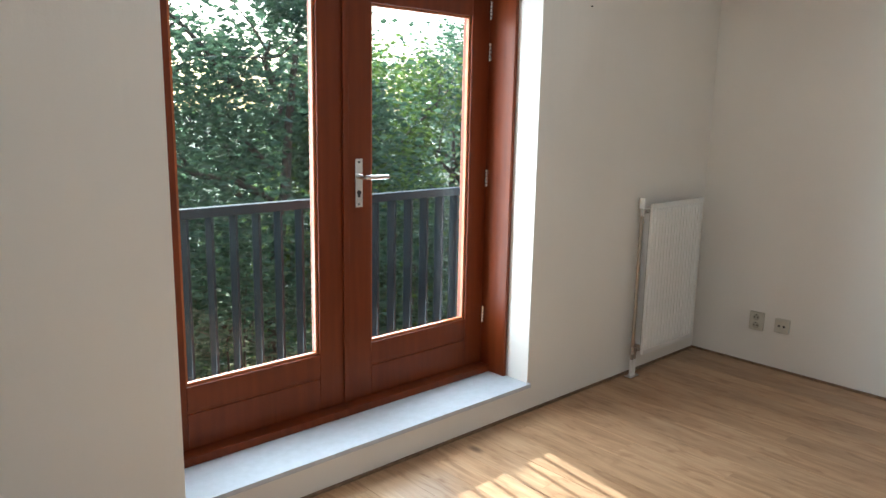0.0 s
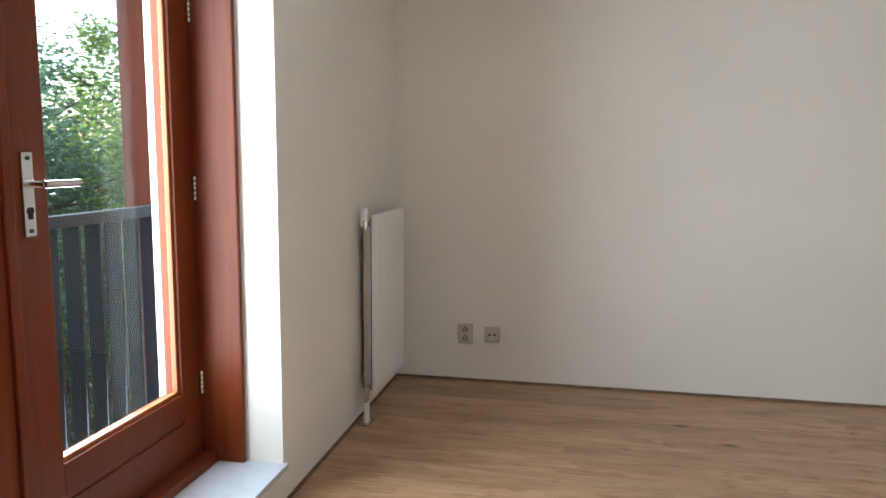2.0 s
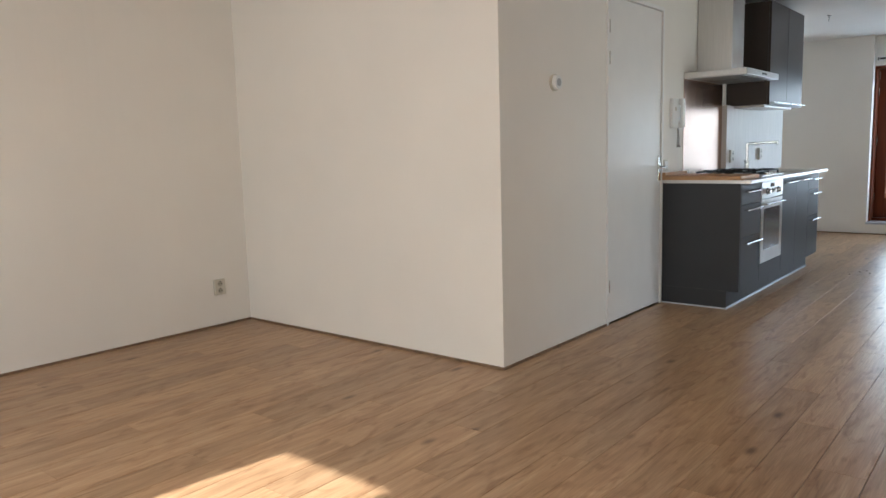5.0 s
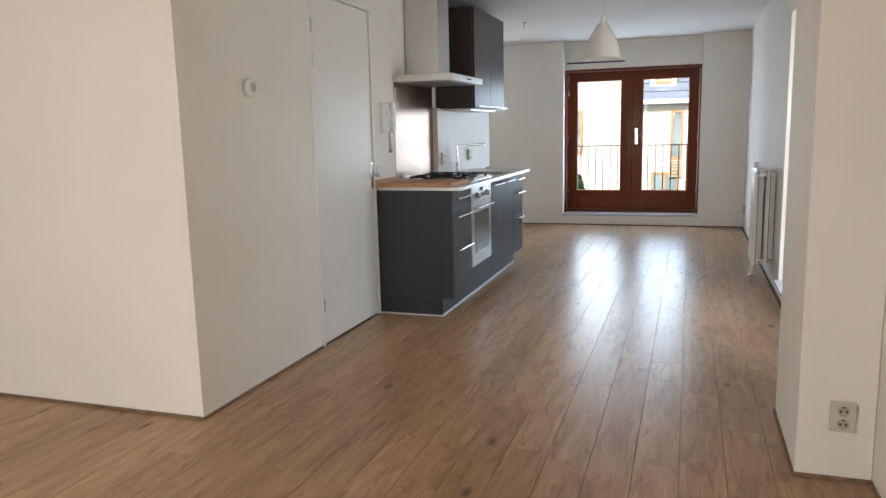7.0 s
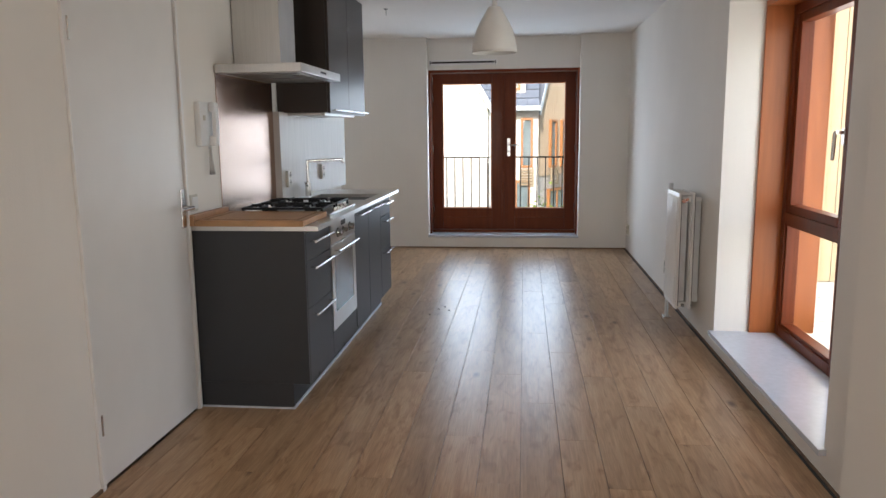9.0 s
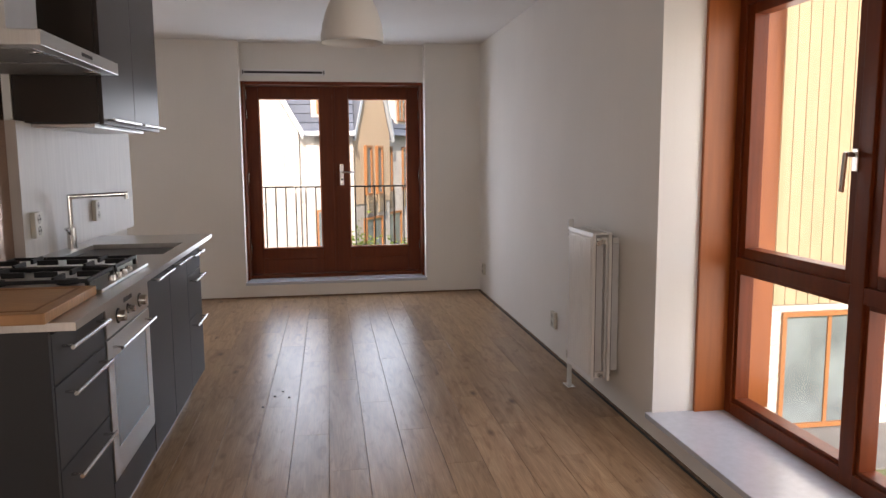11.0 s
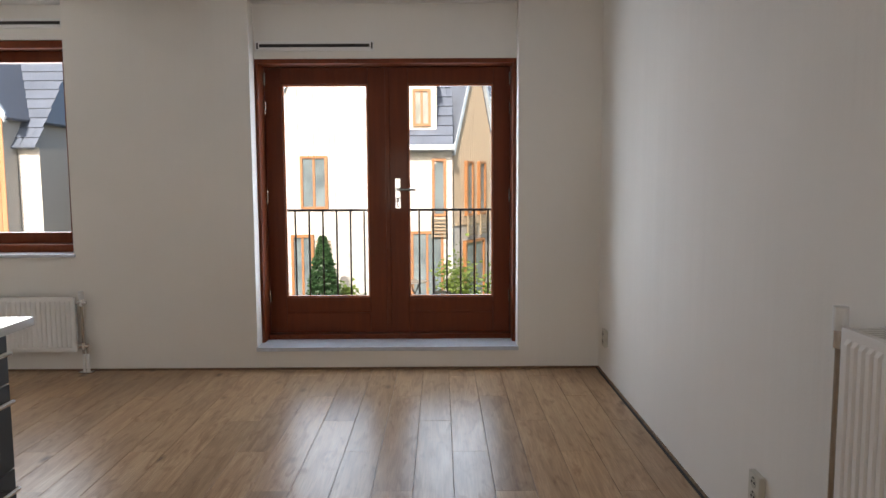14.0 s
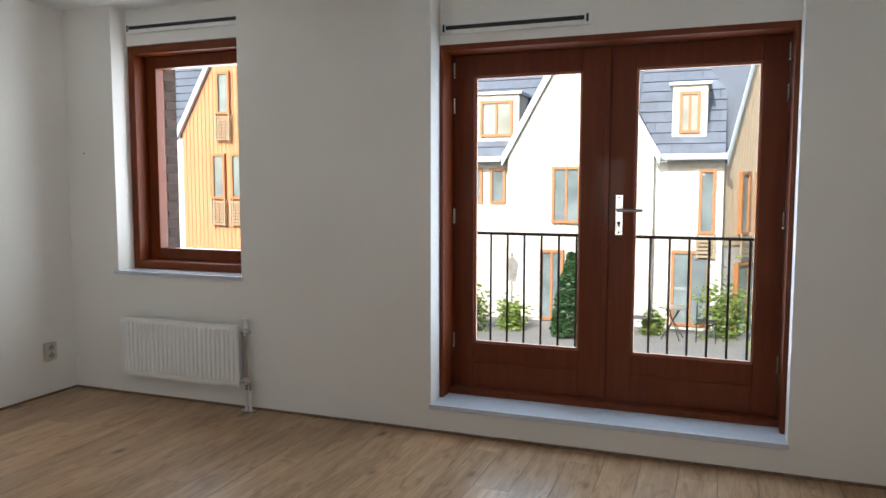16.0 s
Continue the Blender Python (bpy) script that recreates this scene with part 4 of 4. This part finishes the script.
def house_window(parent, x0, x1, z0, z1, y, mullion=True, louver=0.0, curtain=None):
    bm = B()
    t = 0.07
    for a in ((x0, x0 + t, z0, z1), (x1 - t, x1, z0, z1), (x0 + t, x1 - t, z0, z0 + t), (x0 + t, x1 - t, z1 - t, z1)):
        box(bm, a[0], a[1], y - 0.05, y + 0.06, a[2], a[3])
    if mullion:
        box(bm, (x0 + x1) / 2 - 0.03, (x0 + x1) / 2 + 0.03, y - 0.03, y + 0.05, z0 + t, z1 - t)
    w = part("window", bm, M_frame, parent, "ochre timber window")
    bm = B()
    box(bm, x0 + t, x1 - t, y + 0.0, y + 0.02, z0 + t, z1 - t)
    part("pane", bm, M_pane, w)
    if curtain:
        bm = B()
        for k in range(7):
            a = x0 + t + (x1 - x0 - 2 * t) * k / 9
            rod(bm, (a, y - 0.005, z0 + t + 0.02), (a, y - 0.005, z1 - t - 0.05), (x1 - x0) / 22, 8)
        part("curtain", bm, curtain, w, "teal curtain in folds")
    if louver:
        bm = B()
        n = int(louver / 0.09)
        for k in range(n):
            box(bm, x0 + 0.02, x1 - 0.02, y - 0.10, y - 0.06, z0 - louver + k * 0.09, z0 - louver + k * 0.09 + 0.05)
        box(bm, x0 - 0.03, x0 + 0.02, y - 0.10, y - 0.05, z0 - louver - 0.03, z0 + 0.02)
        box(bm, x1 - 0.02, x1 + 0.03, y - 0.10, y - 0.05, z0 - louver - 0.03, z0 + 0.02)
        part("louver_guard", bm, M_louver, parent, "timber louvre guard below a window")


def roof_plane(bm, x0, x1, y0, z0, y1, z1, course=0.34, tile=0.42):
    """Stepped courses of flat tiles rising from the eaves to the ridge."""
    d = Vector((0, y1 - y0, z1 - z0))
    n = int(d.length / course)
    up = Vector((0, -(z1 - z0), y1 - y0)).normalized()
    for k in range(n):
        a = Vector((0, y0, z0)) + d * (k / n)
        b = Vector((0, y0, z0)) + d * ((k + 1.12) / n)
        x = x0 - (tile / 2 if k % 2 else 0)
        while x < x1:
            l, r = max(x, x0) + 0.004, min(x + tile, x1) - 0.004
            if r - l > 0.02:
                q = [Vector((l, 0, 0)) + a + up * 0.05, Vector((r, 0, 0)) + a + up * 0.05, Vector((r, 0, 0)) + b + up * 0.01, Vector((l, 0, 0)) + b + up * 0.01,
                     Vector((l, 0, 0)) + a, Vector((r, 0, 0)) + a]
                vs = [bm.verts.new(p) for p in q]
                bm.faces.new((vs[0], vs[1], vs[2], vs[3]))
                bm.faces.new((vs[4], vs[5], vs[1], vs[0]))
            x += tile


def gable(parent, x0, x1, eave, apex, y, boards_mat, base, split):
    """A gable front: boards above the split height, bargeboards and the roof behind it."""
    xm = (x0 + x1) / 2
    bm = B()
    poly_prism(bm, [(x0, base), (x1, base), (x1, eave), (xm, apex), (x0, eave)], y + 0.031, y + 4.0)
    part("gable_wall", bm, M_mortar, parent)
    bm = B()
    boards(bm, x0, x1, split, eave, y, lambda x: eave + (apex - eave) * (1 - abs(x - xm) / (xm - x0)))
    part("cladding", bm, boards_mat, parent, "upright timber boards")
    for s in (-1, 1):
        e = x0 if s < 0 else x1
        bm = B()
        o = 0.22
        poly_prism(bm, [(e + s * o * 0.6, eave - o), (e + s * o * 0.6 + s * 0.02, eave + 0.02), (xm, apex + 0.30), (xm, apex + 0.02)], y - 0.12, y - 0.02)
        part("bargeboard", bm, M_zinc, parent, "pale grey bargeboard")
        bm = B()
        vs = [bm.verts.new(p) for p in ((e + s * 0.15, y - 0.1, eave - 0.15), (e + s * 0.15, y + 5, eave - 0.15), (xm, y + 5, apex + 0.28), (xm, y - 0.1, apex + 0.28))]
        bm.faces.new(vs)
        g = bmesh.ops.extrude_face_region(bm, geom=bm.faces[:])
        bmesh.ops.translate(bm, verts=[v for v in g["geom"] if isinstance(v, bmesh.types.BMVert)], vec=(s * 0.05, 0, 0.06))
        part("roof_slope", bm, M_slate, parent)


def dormer(parent, x0, x1, z0, z1, y):
    bm = B()
    box(bm, x0, x1, y, y + 1.5, z0 - 0.25, z1 + 0.15, 0.02)
    part("dormer", bm, M_clad_white, parent, "white box dormer")
    bm = B()
    box(bm, x0 - 0.08, x1 + 0.08, y - 0.08, y + 1.55, z1 + 0.15, z1 + 0.22, 0.01)
    part("dormer_roof", bm, M_zinc, parent)
    house_window(parent, x0 + 0.16, x1 - 0.16, z0, z1, y - 0.01)


# the white brick row across the court
HY = 22.0
hs = thing("house_row", pose(0, 0, 0), "white brick houses with steep grey tiled roofs", "house")
wins = [(-1.97, -1.25, 0.42, 1.82), (1.48, 1.86, 0.20, 1.74), (-3.68, -3.26, 0.88, 1.80), (-4.30, -3.88, 0.88, 1.80), (-2.25, -1.65, -2.03, -0.25), (0.90, 1.78, -2.03, -0.20)]
bm = B()
box(bm, -6.6, 2.03, HY, HY + 6, -2.93, 2.07)
part("wall", bm, M_mortar, hs)
bm = B()
bricks(bm, -6.6, -3.15, -2.9, 2.05, HY, wins, 0.25, 0.10)
bricks(bm, 0.48, 2.03, -2.9, 2.05, HY, wins, 0.25, 0.10)
ob = part("brickwork", bm, M_brickw, hs)
ob["kind"] = "stuff"
bm = B()
bricks(bm, -3.12, 0.46, -2.9, 0.0, HY - 0.30, wins, 0.25, 0.10)
ob = part("brickwork", bm, M_brickw, hs)
ob["kind"] = "stuff"
gable(hs, -3.12, 0.46, 2.07, 5.26, HY - 0.32, M_clad_white, -2.93, 0.0)
for (a, b, c, d) in wins:
    inside = -3.2 < a < 0.4 and not (a < -3.1)
    tall = c < -1
    house_window(hs, a, b, c, d, HY - (0.36 if inside else 0.01), mullion=b - a > 0.5, louver=0.55 if abs(a - 1.48) < 0.01 else 0.0)
bm = B()
roof_plane(bm, -6.6, -2.6, HY - 0.25, 2.05, HY + 3.2, 6.2)
roof_plane(bm, 0.0, 2.05, HY - 0.25, 2.05, HY + 3.2, 6.2)
ob = part("roof", bm, M_slate, hs, "dark grey tiled roof")
ob["kind"] = "stuff"
bm = B()
poly_prism(bm, [(-6.6, 2.0), (2.03, 2.0), (2.03, 6.0), (-6.6, 6.0)], HY + 3.25, HY + 3.5)
part("roof_back", bm, M_slate, hs)
for a, b in ((-6.6, -3.3), (0.62, 2.1)):
    bm = B()
    box(bm, a, b, HY - 0.40, HY - 0.2, 1.95, 2.09, 0.03)
    part("gutter", bm, M_zinc, hs, "zinc gutter")
dormer(hs, -4.15, -2.95, 2.62, 3.55, HY + 0.1)
dormer(hs, 0.82, 1.62, 2.60, 3.58, HY + 0.1)
bm = B()
for k in range(17):
    box(bm, -1.60, -1.20, HY - 0.42, HY - 0.37, -1.98 + k * 0.095, -1.93 + k * 0.095)
part("shutter", bm, M_louver, hs, "louvred shutter beside the garden window")

# the tan boarded row that runs away from the court
tr = thing("house_row", pose(1.80, 22.52, 0, 0, 0, 62), "tan timber-clad houses with tiled roofs in a row", "house")
for k in range(3):
    s = k * 7.0
    bm = B()
    box(bm, s + 2.7, s + 7.0, 0.0, 5, -2.93, 2.05)
    part("wall", bm, M_mortar, tr)
    bm = B()
    bricks(bm, s + 2.7, s + 7.0, -2.9, 2.05, 0.0, (), 0.25, 0.1)
    ob = part("brickwork", bm, M_brickw, tr)
    ob["kind"] = "stuff"
    bm = B()
    roof_plane(bm, s + 2.2, s + 7.0, -0.25, 2.05, 3.0, 6.0)
    ob = part("roof", bm, M_slate, tr)
    ob["kind"] = "stuff"
    if k:
        bm = B()
        box(bm, s, s + 2.698, 0.0, 5, -2.93, 2.05)
        part("wall", bm, M_brickw, tr)
        bm = B()
        roof_plane(bm, s, s + 2.2, -0.25, 2.05, 3.0, 6.0)
        ob = part("roof", bm, M_slate, tr)
        ob["kind"] = "stuff"
        dormer(tr, s + 1.2, s + 2.3, 2.6, 3.6, 0.1)
    else:
        gable(tr, s + 0.0, s + 2.7, 2.05, 4.9, -0.3, M_clad_tan, -2.93, -0.1)
    for a in (0.68, 1.52, 3.05, 4.45, 5.80):
        house_window(tr, s + a, s + a + 0.46, 0.15, 1.70, -0.34 if a < 2.5 and not k else -0.02, mullion=False, louver=0.55)
    for a in (0.6, 3.0, 5.0):
        house_window(tr, s + a, s + a + 1.3, -2.80, -0.55, -0.34 if a < 2.5 and not k else -0.02)
    dormer(tr, s + 4.2, s + 5.3, 2.6, 3.6, 0.1)

# the orange boarded gable
og = thing("house", pose(0, 0, 0), "orange timber-clad gable house with louvred windows", "house")
gable(og, -13.05, -9.55, 2.92, 5.88, HY - 0.6, M_clad_orange, -2.93, -2.4)
for a in (-11.96, -11.30, -10.6):
    house_window(og, a, a + 0.45, 0.96, 2.27, HY - 0.65, mullion=False, louver=0.75)
for a in (-11.75,):
    house_window(og, a, a + 0.45, 3.40, 4.60, HY - 0.65, mullion=False, louver=0.75)
bm = B()
roof_plane(bm, -20.0, -12.6, HY - 0.25, 2.9, HY + 3.2, 7.0)
ob = part("roof", bm, M_slate, og)
ob["kind"] = "stuff"
bm = B()
box(bm, -20.0, -12.9, HY, HY + 5, -2.93, 2.9)
part("wall", bm, M_brickw, og, "white brick side wall")

bm = B()
box(bm, -9.53, -8.95, HY, HY + 5, -2.93, 2.07)
part("wall", bm, M_mortar, og)
bm = B()
bricks(bm, -9.53, -8.95, -2.9, 2.05, HY, (), 0.25, 0.10)
ob = part("brickwork", bm, M_brickw, og)
ob["kind"] = "stuff"
bm = B()
roof_plane(bm, -10.6, -8.9, HY - 0.25, 2.05, HY + 3.2, 6.2)
ob = part("roof", bm, M_slate, og)
ob["kind"] = "stuff"

# boarded wing beside the east window
wg = thing("house_wing", pose(0, 0, 0), "yellow timber-clad wing with louvred shutters", "house")
WY = 10.0
bm = B()
box(bm, 5.2, 15.0, WY + 0.03, WY + 5, -2.93, 5.6)
part("wall", bm, M_mortar, wg)
bm = B()
boards(bm, 5.2, 15.0, -0.93, 5.6, WY, None, 0.19)
part("cladding", bm, M_clad_yellow, wg, "pale yellow upright boards")
bm = B()
bricks(bm, 5.2, 15.0, -2.9, -0.95, WY + 0.03, [(6.6, 7.5, -2.95, -0.9), (8.0, 9.6, -2.95, -1.0)], 0.24, 0.075)
ob = part("brickwork", bm, M_brickw, wg)
ob["kind"] = "stuff"
for x in (6.72, 9.2):
    house_window(wg, x, x + 0.70, 0.70, 2.24, WY - 0.02, False, 0.85, M_curtain)
    house_window(wg, x, x + 0.70, 3.55, 5.0, WY - 0.02, False, 0.85)
bm = B()
for k in range(26):
    box(bm, 6.60, 7.38, WY - 0.02, WY + 0.02, -2.85 + k * 0.073, -2.81 + k * 0.073)
part("shutter", bm, M_louver, wg, "tall pale louvred shutter")
bm = B()
box(bm, 7.40, 7.50, WY - 0.03, WY + 0.03, -2.9, -0.95)
part("post", bm, M_frame, wg)
house_window(wg, 8.0, 9.6, -2.88, -1.05, WY + 0.02)

# far buildings behind the court
for x, w, h, z in ((-33, 22, 9.0, 0), (-58, 20, 7.5, 0)):
    fb = thing("apartment_building", pose(x, 60, -2.92), "far white flat-roofed building with strip windows", "building")
    bm = B()
    box(bm, 0, w, 0, 10, 0, h - 1.5)
    box(bm, 1.5, w - 3, 2, 9, h - 1.5, h)
    part("wall", bm, M_clad_white, fb)
    for k in range(int(w / 2.4)):
        for zz in (1.2, 4.2):
            bm = B()
            box(bm, 0.6 + k * 2.4, 2.4 + k * 2.4, -0.05, 0.05, zz, zz + 1.4)
            part("window", bm, M_pane, fb)
    bm = B()
    box(bm, -0.3, w + 0.3, -0.3, 10.3, h - 1.5, h - 1.3)
    part("roof", bm, M_zinc, fb)


# ---- plants ----
def leaves(bm, pts, size, up=0.3):
    for p in pts:
        n = Vector((random.gauss(0, 1), random.gauss(0, 1), random.gauss(up, 1)))
        q = n.to_track_quat("Z", "Y")
        s = size * random.uniform(0.6, 1.35)
        a, b = q @ Vector((s, 0, 0)), q @ Vector((0, s * 0.62, 0))
        c = q @ Vector((0, 0, s * 0.22))
        vs = [bm.verts.new(v) for v in (p - a, p - b * 0.9 + c, p + a, p + b * 0.9 + c)]
        bm.faces.new(vs)


def limb(bm, p0, p1, r0, r1, bend=0.15, seg=5):
    p0, p1 = Vector(p0), Vector(p1)
    prev, pr = p0, r0
    for k in range(1, seg + 1):
        a = k / seg
        q = p0.lerp(p1, a) + Vector((random.uniform(-1, 1), random.uniform(-1, 1), random.uniform(-1, 1))) * bend * (p1 - p0).length * 0.25 * (1 - a * 0.5)
        r = r0 + (r1 - r0) * a
        rod(bm, prev, q, pr, 6, r)
        prev, pr = q, r
    return prev


def tree(x, y, h, spread, count, leaf, size, label, low=0.1, bare=0):
    t = thing("tree", pose(x, y, -2.93), label, "tree", "trees behind the balcony")
    bm = B()
    limb(bm, (0, 0, 0), (random.uniform(-.3, .3), random.uniform(-.3, .3), h * 0.8), 0.13, 0.03, 0.15, 7)
    tips = []
    for k in range(14 + bare):
        z = h * random.uniform(0.2, 0.75)
        ang = random.uniform(0, 2 * math.pi)
        r = spread * random.uniform(0.6, 1.1)
        e = Vector((math.cos(ang) * r, math.sin(ang) * r * 0.7, min(h * 1.04, z + random.uniform(0.3, 1.6))))
        tips.append(limb(bm, (0, 0, z), e, 0.04, 0.010, 0.4))
        for j in range(3):
            f = e + Vector((random.uniform(-.7, .7), random.uniform(-.7, .7), random.uniform(-.2, .7)))
            limb(bm, e * 0.75 + Vector((0, 0, z * 0.25)), f, 0.012, 0.004, 0.5, 3)
    part("trunk", bm, M_bark, t, "grey-brown trunk with limbs")
    cl = []
    for k in range(46):
        a, z = random.uniform(0, 2 * math.pi), random.uniform(low, 1.0)
        rr = spread * (1.0 - 0.55 * max(0, z - 0.45) / 0.55) * math.sqrt(random.uniform(0.1, 1))
        cl.append((Vector((math.cos(a) * rr, math.sin(a) * rr * 0.7, z * h)), random.uniform(0.25, 0.6)))
    pts = []
    for k in range(count):
        c, r = random.choice(cl)
        pts.append(c + Vector((random.gauss(0, r), random.gauss(0, r * 0.8), random.gauss(0, r * 0.8))) * 0.75)
    bm = B()
    leaves(bm, [p for p in pts if p.z > 0.05], size)
    ob = part("crown", bm, leaf, t)
    return t


random.seed(7)
for x, y, h, s, lf, n, sz, lab in (
        (0.2, -9.2, 6.0, 1.9, M_ivy, 22000, 0.045, "dense dark ivy-covered tree"), (-2.0, -8.8, 6.1, 1.9, M_ivy, 22000, 0.045, "dense dark ivy-covered tree"),
        (-4.1, -9.6, 4.7, 1.8, M_spring, 20000, 0.042, "fresh yellow-green spring tree"), (-6.2, -10.2, 5.1, 1.9, M_ivy, 17000, 0.05, "dark green tree among bushes"),
        (-8.3, -9.6, 4.6, 1.9, M_spring, 17000, 0.048, "fresh yellow-green spring tree"), (-10.8, -9.8, 6.3, 2.2, M_ivy, 15000, 0.055, "dark green tree among bushes"),
        (-13.6, -10.4, 6.6, 2.4, M_ivy, 12000, 0.06, "dark green tree among bushes"), (2.6, -9.4, 6.2, 2.0, M_ivy, 12000, 0.055, "dense dark ivy-covered tree"),
        (-1.0, -11.8, 7.0, 2.4, M_ivy, 9000, 0.06, "tall tree behind the hedge with bare twigs"), (-5.0, -12.6, 5.1, 2.4, M_spring, 9000, 0.06, "light green tree behind the hedge"),
        (-12.5, -12.5, 6.6, 2.6, M_spring, 9000, 0.07, "tall light green tree behind the hedge"), (-17.0, -11.0, 8.6, 2.8, M_ivy, 9000, 0.08, "tall dark green tree behind the hedge"),
        (-7.2, -14.5, 5.4, 2.6, M_ivy, 9000, 0.07, "tall dark green tree behind the hedge"), (-21.0, -10.0, 8.6, 3.0, M_spring, 9000, 0.08, "tall light green tree behind the hedge"),
        (-9.5, -13.0, 6.2, 2.6, M_ivy, 9000, 0.06, "tall green tree behind the hedge")):
    tree(x, y, h, s, n, lf, sz, lab, bare=10 if y < -11 else 0)
hg = thing("hedge", pose(-5, -8.4, -2.93), "dense glossy green hedge below the balcony", "hedge")
bm = B()
leaves(bm, [Vector((random.uniform(-10, 8), random.gauss(0, 0.45) - 0.02 * z, z)) for z in [random.uniform(0, 3.4) ** 1.0 for _ in range(60000)]], 0.042)
part("foliage", bm, M_ivy, hg)
bm = B()
for k in range(40):
    x = -10 + k * 0.45
    limb(bm, (x, 0, 0), (x + random.uniform(-.4, .4), random.uniform(-.3, .3), random.uniform(2.2, 3.3)), 0.025, 0.006, 0.3)
part("stem", bm, M_bark, hg)

# court planting
cn = thing("conifer", pose(-1.12, 19.8, -2.05), "slim dark green clipped conifer", "tree")
bm = B()
rod(bm, (0, 0, 0), (0, 0, 1.8), 0.05, 8, 0.01)
part("trunk", bm, M_bark, cn)
bm = B()
pts = []
for k in range(3500):
    z = random.uniform(0.05, 1.90)
    r = 0.42 * (1 - (z / 1.98) ** 1.6) * random.uniform(0.55, 1.05) + 0.02
    a = random.uniform(0, 2 * math.pi)
    pts.append(Vector((r * math.cos(a), r * math.sin(a), z)))
leaves(bm, pts, 0.06, 0.8)
part("crown", bm, M_conifer, cn)
for x, y, r, lf in ((2.15, 20.9, 0.65, M_spring), (-4.3, 19.2, 0.7, M_ivy), (-3.5, 19.8, 0.5, M_spring), (-2.6, 20.2, 0.35, M_spring), (-0.6, 20.3, 0.3, M_spring), (3.2, 20.5, 0.5, M_spring), (0.6, 20.7, 0.25, M_spring)):
    sb = thing("shrub", pose(x, y, -2.05), "leafy garden shrub in the sunny court", "shrub", "court shrubs")
    bm = B()
    for k in range(6):
        a = k * 1.05
        limb(bm, (0, 0, 0), (math.cos(a) * r * 0.6, math.sin(a) * r * 0.6, r * 1.3), 0.015, 0.004, 0.3, 3)
    part("stem", bm, M_bark, sb)
    bm = B()
    leaves(bm, [Vector((random.gauss(0, r * 0.42), random.gauss(0, r * 0.42), abs(random.gauss(r * 0.9, r * 0.5)))) for _ in range(900)], 0.06)
    part("crown", bm, lf, sb)

# cafe table with two chairs, street lantern
tb = thing("garden_table", pose(1.05, 20.4, -2.05), "small folding metal garden table", "table")
bm = B()
rod(bm, (0, 0, 0.70), (0, 0, 0.72), 0.32, 20)
part("tabletop", bm, M_steel, tb)
for a in (0.6, 2.2, 3.7, 5.3):
    bm = B()
    rod(bm, (math.cos(a) * 0.28, math.sin(a) * 0.28, 0), (-math.cos(a) * 0.2, -math.sin(a) * 0.2, 0.70), 0.012, 8)
    part("leg", bm, M_black, tb)
ch = thing("garden_chair", pose(0.35, 20.4, -2.05, 0, 0, -90), "folding metal garden chair", "chair", "garden chairs")
bm = B()
box(bm, -0.2, 0.2, -0.2, 0.2, 0.43, 0.45, 0.005)
part("seat", bm, M_black, ch)
bm = B()
box(bm, -0.2, 0.2, 0.19, 0.21, 0.65, 0.82, 0.005)
part("backrest", bm, M_black, ch)
for x, y, t in ((-0.19, -0.2, 0.44), (0.19, -0.2, 0.44), (-0.19, 0.2, 0.82), (0.19, 0.2, 0.82)):
    bm = B()
    rod(bm, (x, y, 0), (x, y, t), 0.011, 8)
    part("leg", bm, M_black, ch)
copy_thing(ch, pose(1.75, 20.4, -2.05, 0, 0, 90))
sl = thing("street_lamp", pose(-3.35, 19.0, -2.05), "dark street lantern on a slim iron post", "lamp")
bm = B()
rod(bm, (0, 0, 0), (0, 0, 0.9), 0.06, 12, 0.045)
rod(bm, (0, 0, 0.9), (0, 0, 2.73), 0.035, 12, 0.028)
part("post", bm, M_black, sl)
bm = B()
lathe(bm, [(0.03, 2.73), (0.11, 2.79), (0.15, 3.13), (0.15, 3.15)], 12)
part("lantern_glass", bm, M_clad_white, sl)
bm = B()
lathe(bm, [(0.20, 3.13), (0.13, 3.25), (0.05, 3.33), (0.03, 3.45), (0.001, 3.49)], 16)
part("lantern_hood", bm, M_black, sl)

# ---- bricks of the jamb outside the north window ----
bm = B()
box(bm, 0, 0.011, 0, 0.212, 0, 0.052, 0.002)
brick_mesh = mesh_of("brick", bm, M_brickb)
bm = B()
box(bm, 0, 0.011, 0, 0.10, 0, 0.052, 0.002)
half_mesh = mesh_of("brick", bm, M_brickb)
for k in range(24):
    z = 0.70 + k * 0.0625
    for y, me in (((7.575, brick_mesh),) if k % 2 else ((7.575, half_mesh), (7.685, half_mesh))):
        b = new("brick", me)
        b.parent = fac
        b.location = (-1.70, y, z)

# ---- floor boards ----
PW, PL = 0.1665, 1.285
board_meshes = {}


def board(length):
    key = round(length, 3)
    if key not in board_meshes:
        bm = B()
        box(bm, 0.0009, PW - 0.0009, 0.0, key - 0.0002, -0.011, 0.0, 0.0011)
        board_meshes[key] = mesh_of("plank", bm, M_plank)
    return board_meshes[key]


x = XW - 0.1 + (1.248 - (XW - 0.1)) % PW - PW
i = 0
while x < XE:
    y = YS - 0.3 - (i * 0.43) % PL
    while y < YN:
        y0, y1 = max(y, YS - 0.02), min(y + PL, YN + 0.02)
        if x + PW < 0.0 and y0 < YCORE:
            if y0 < 0.02:
                y1 = min(y1, 0.02)
            else:
                y0 = YCORE - 0.02
        if y1 - y0 > 0.03:
            p = new("plank", board(y1 - y0))
            p.parent = floor
            p.location = (x, y0, 0)
        y += PL
    x += PW
    i += 1
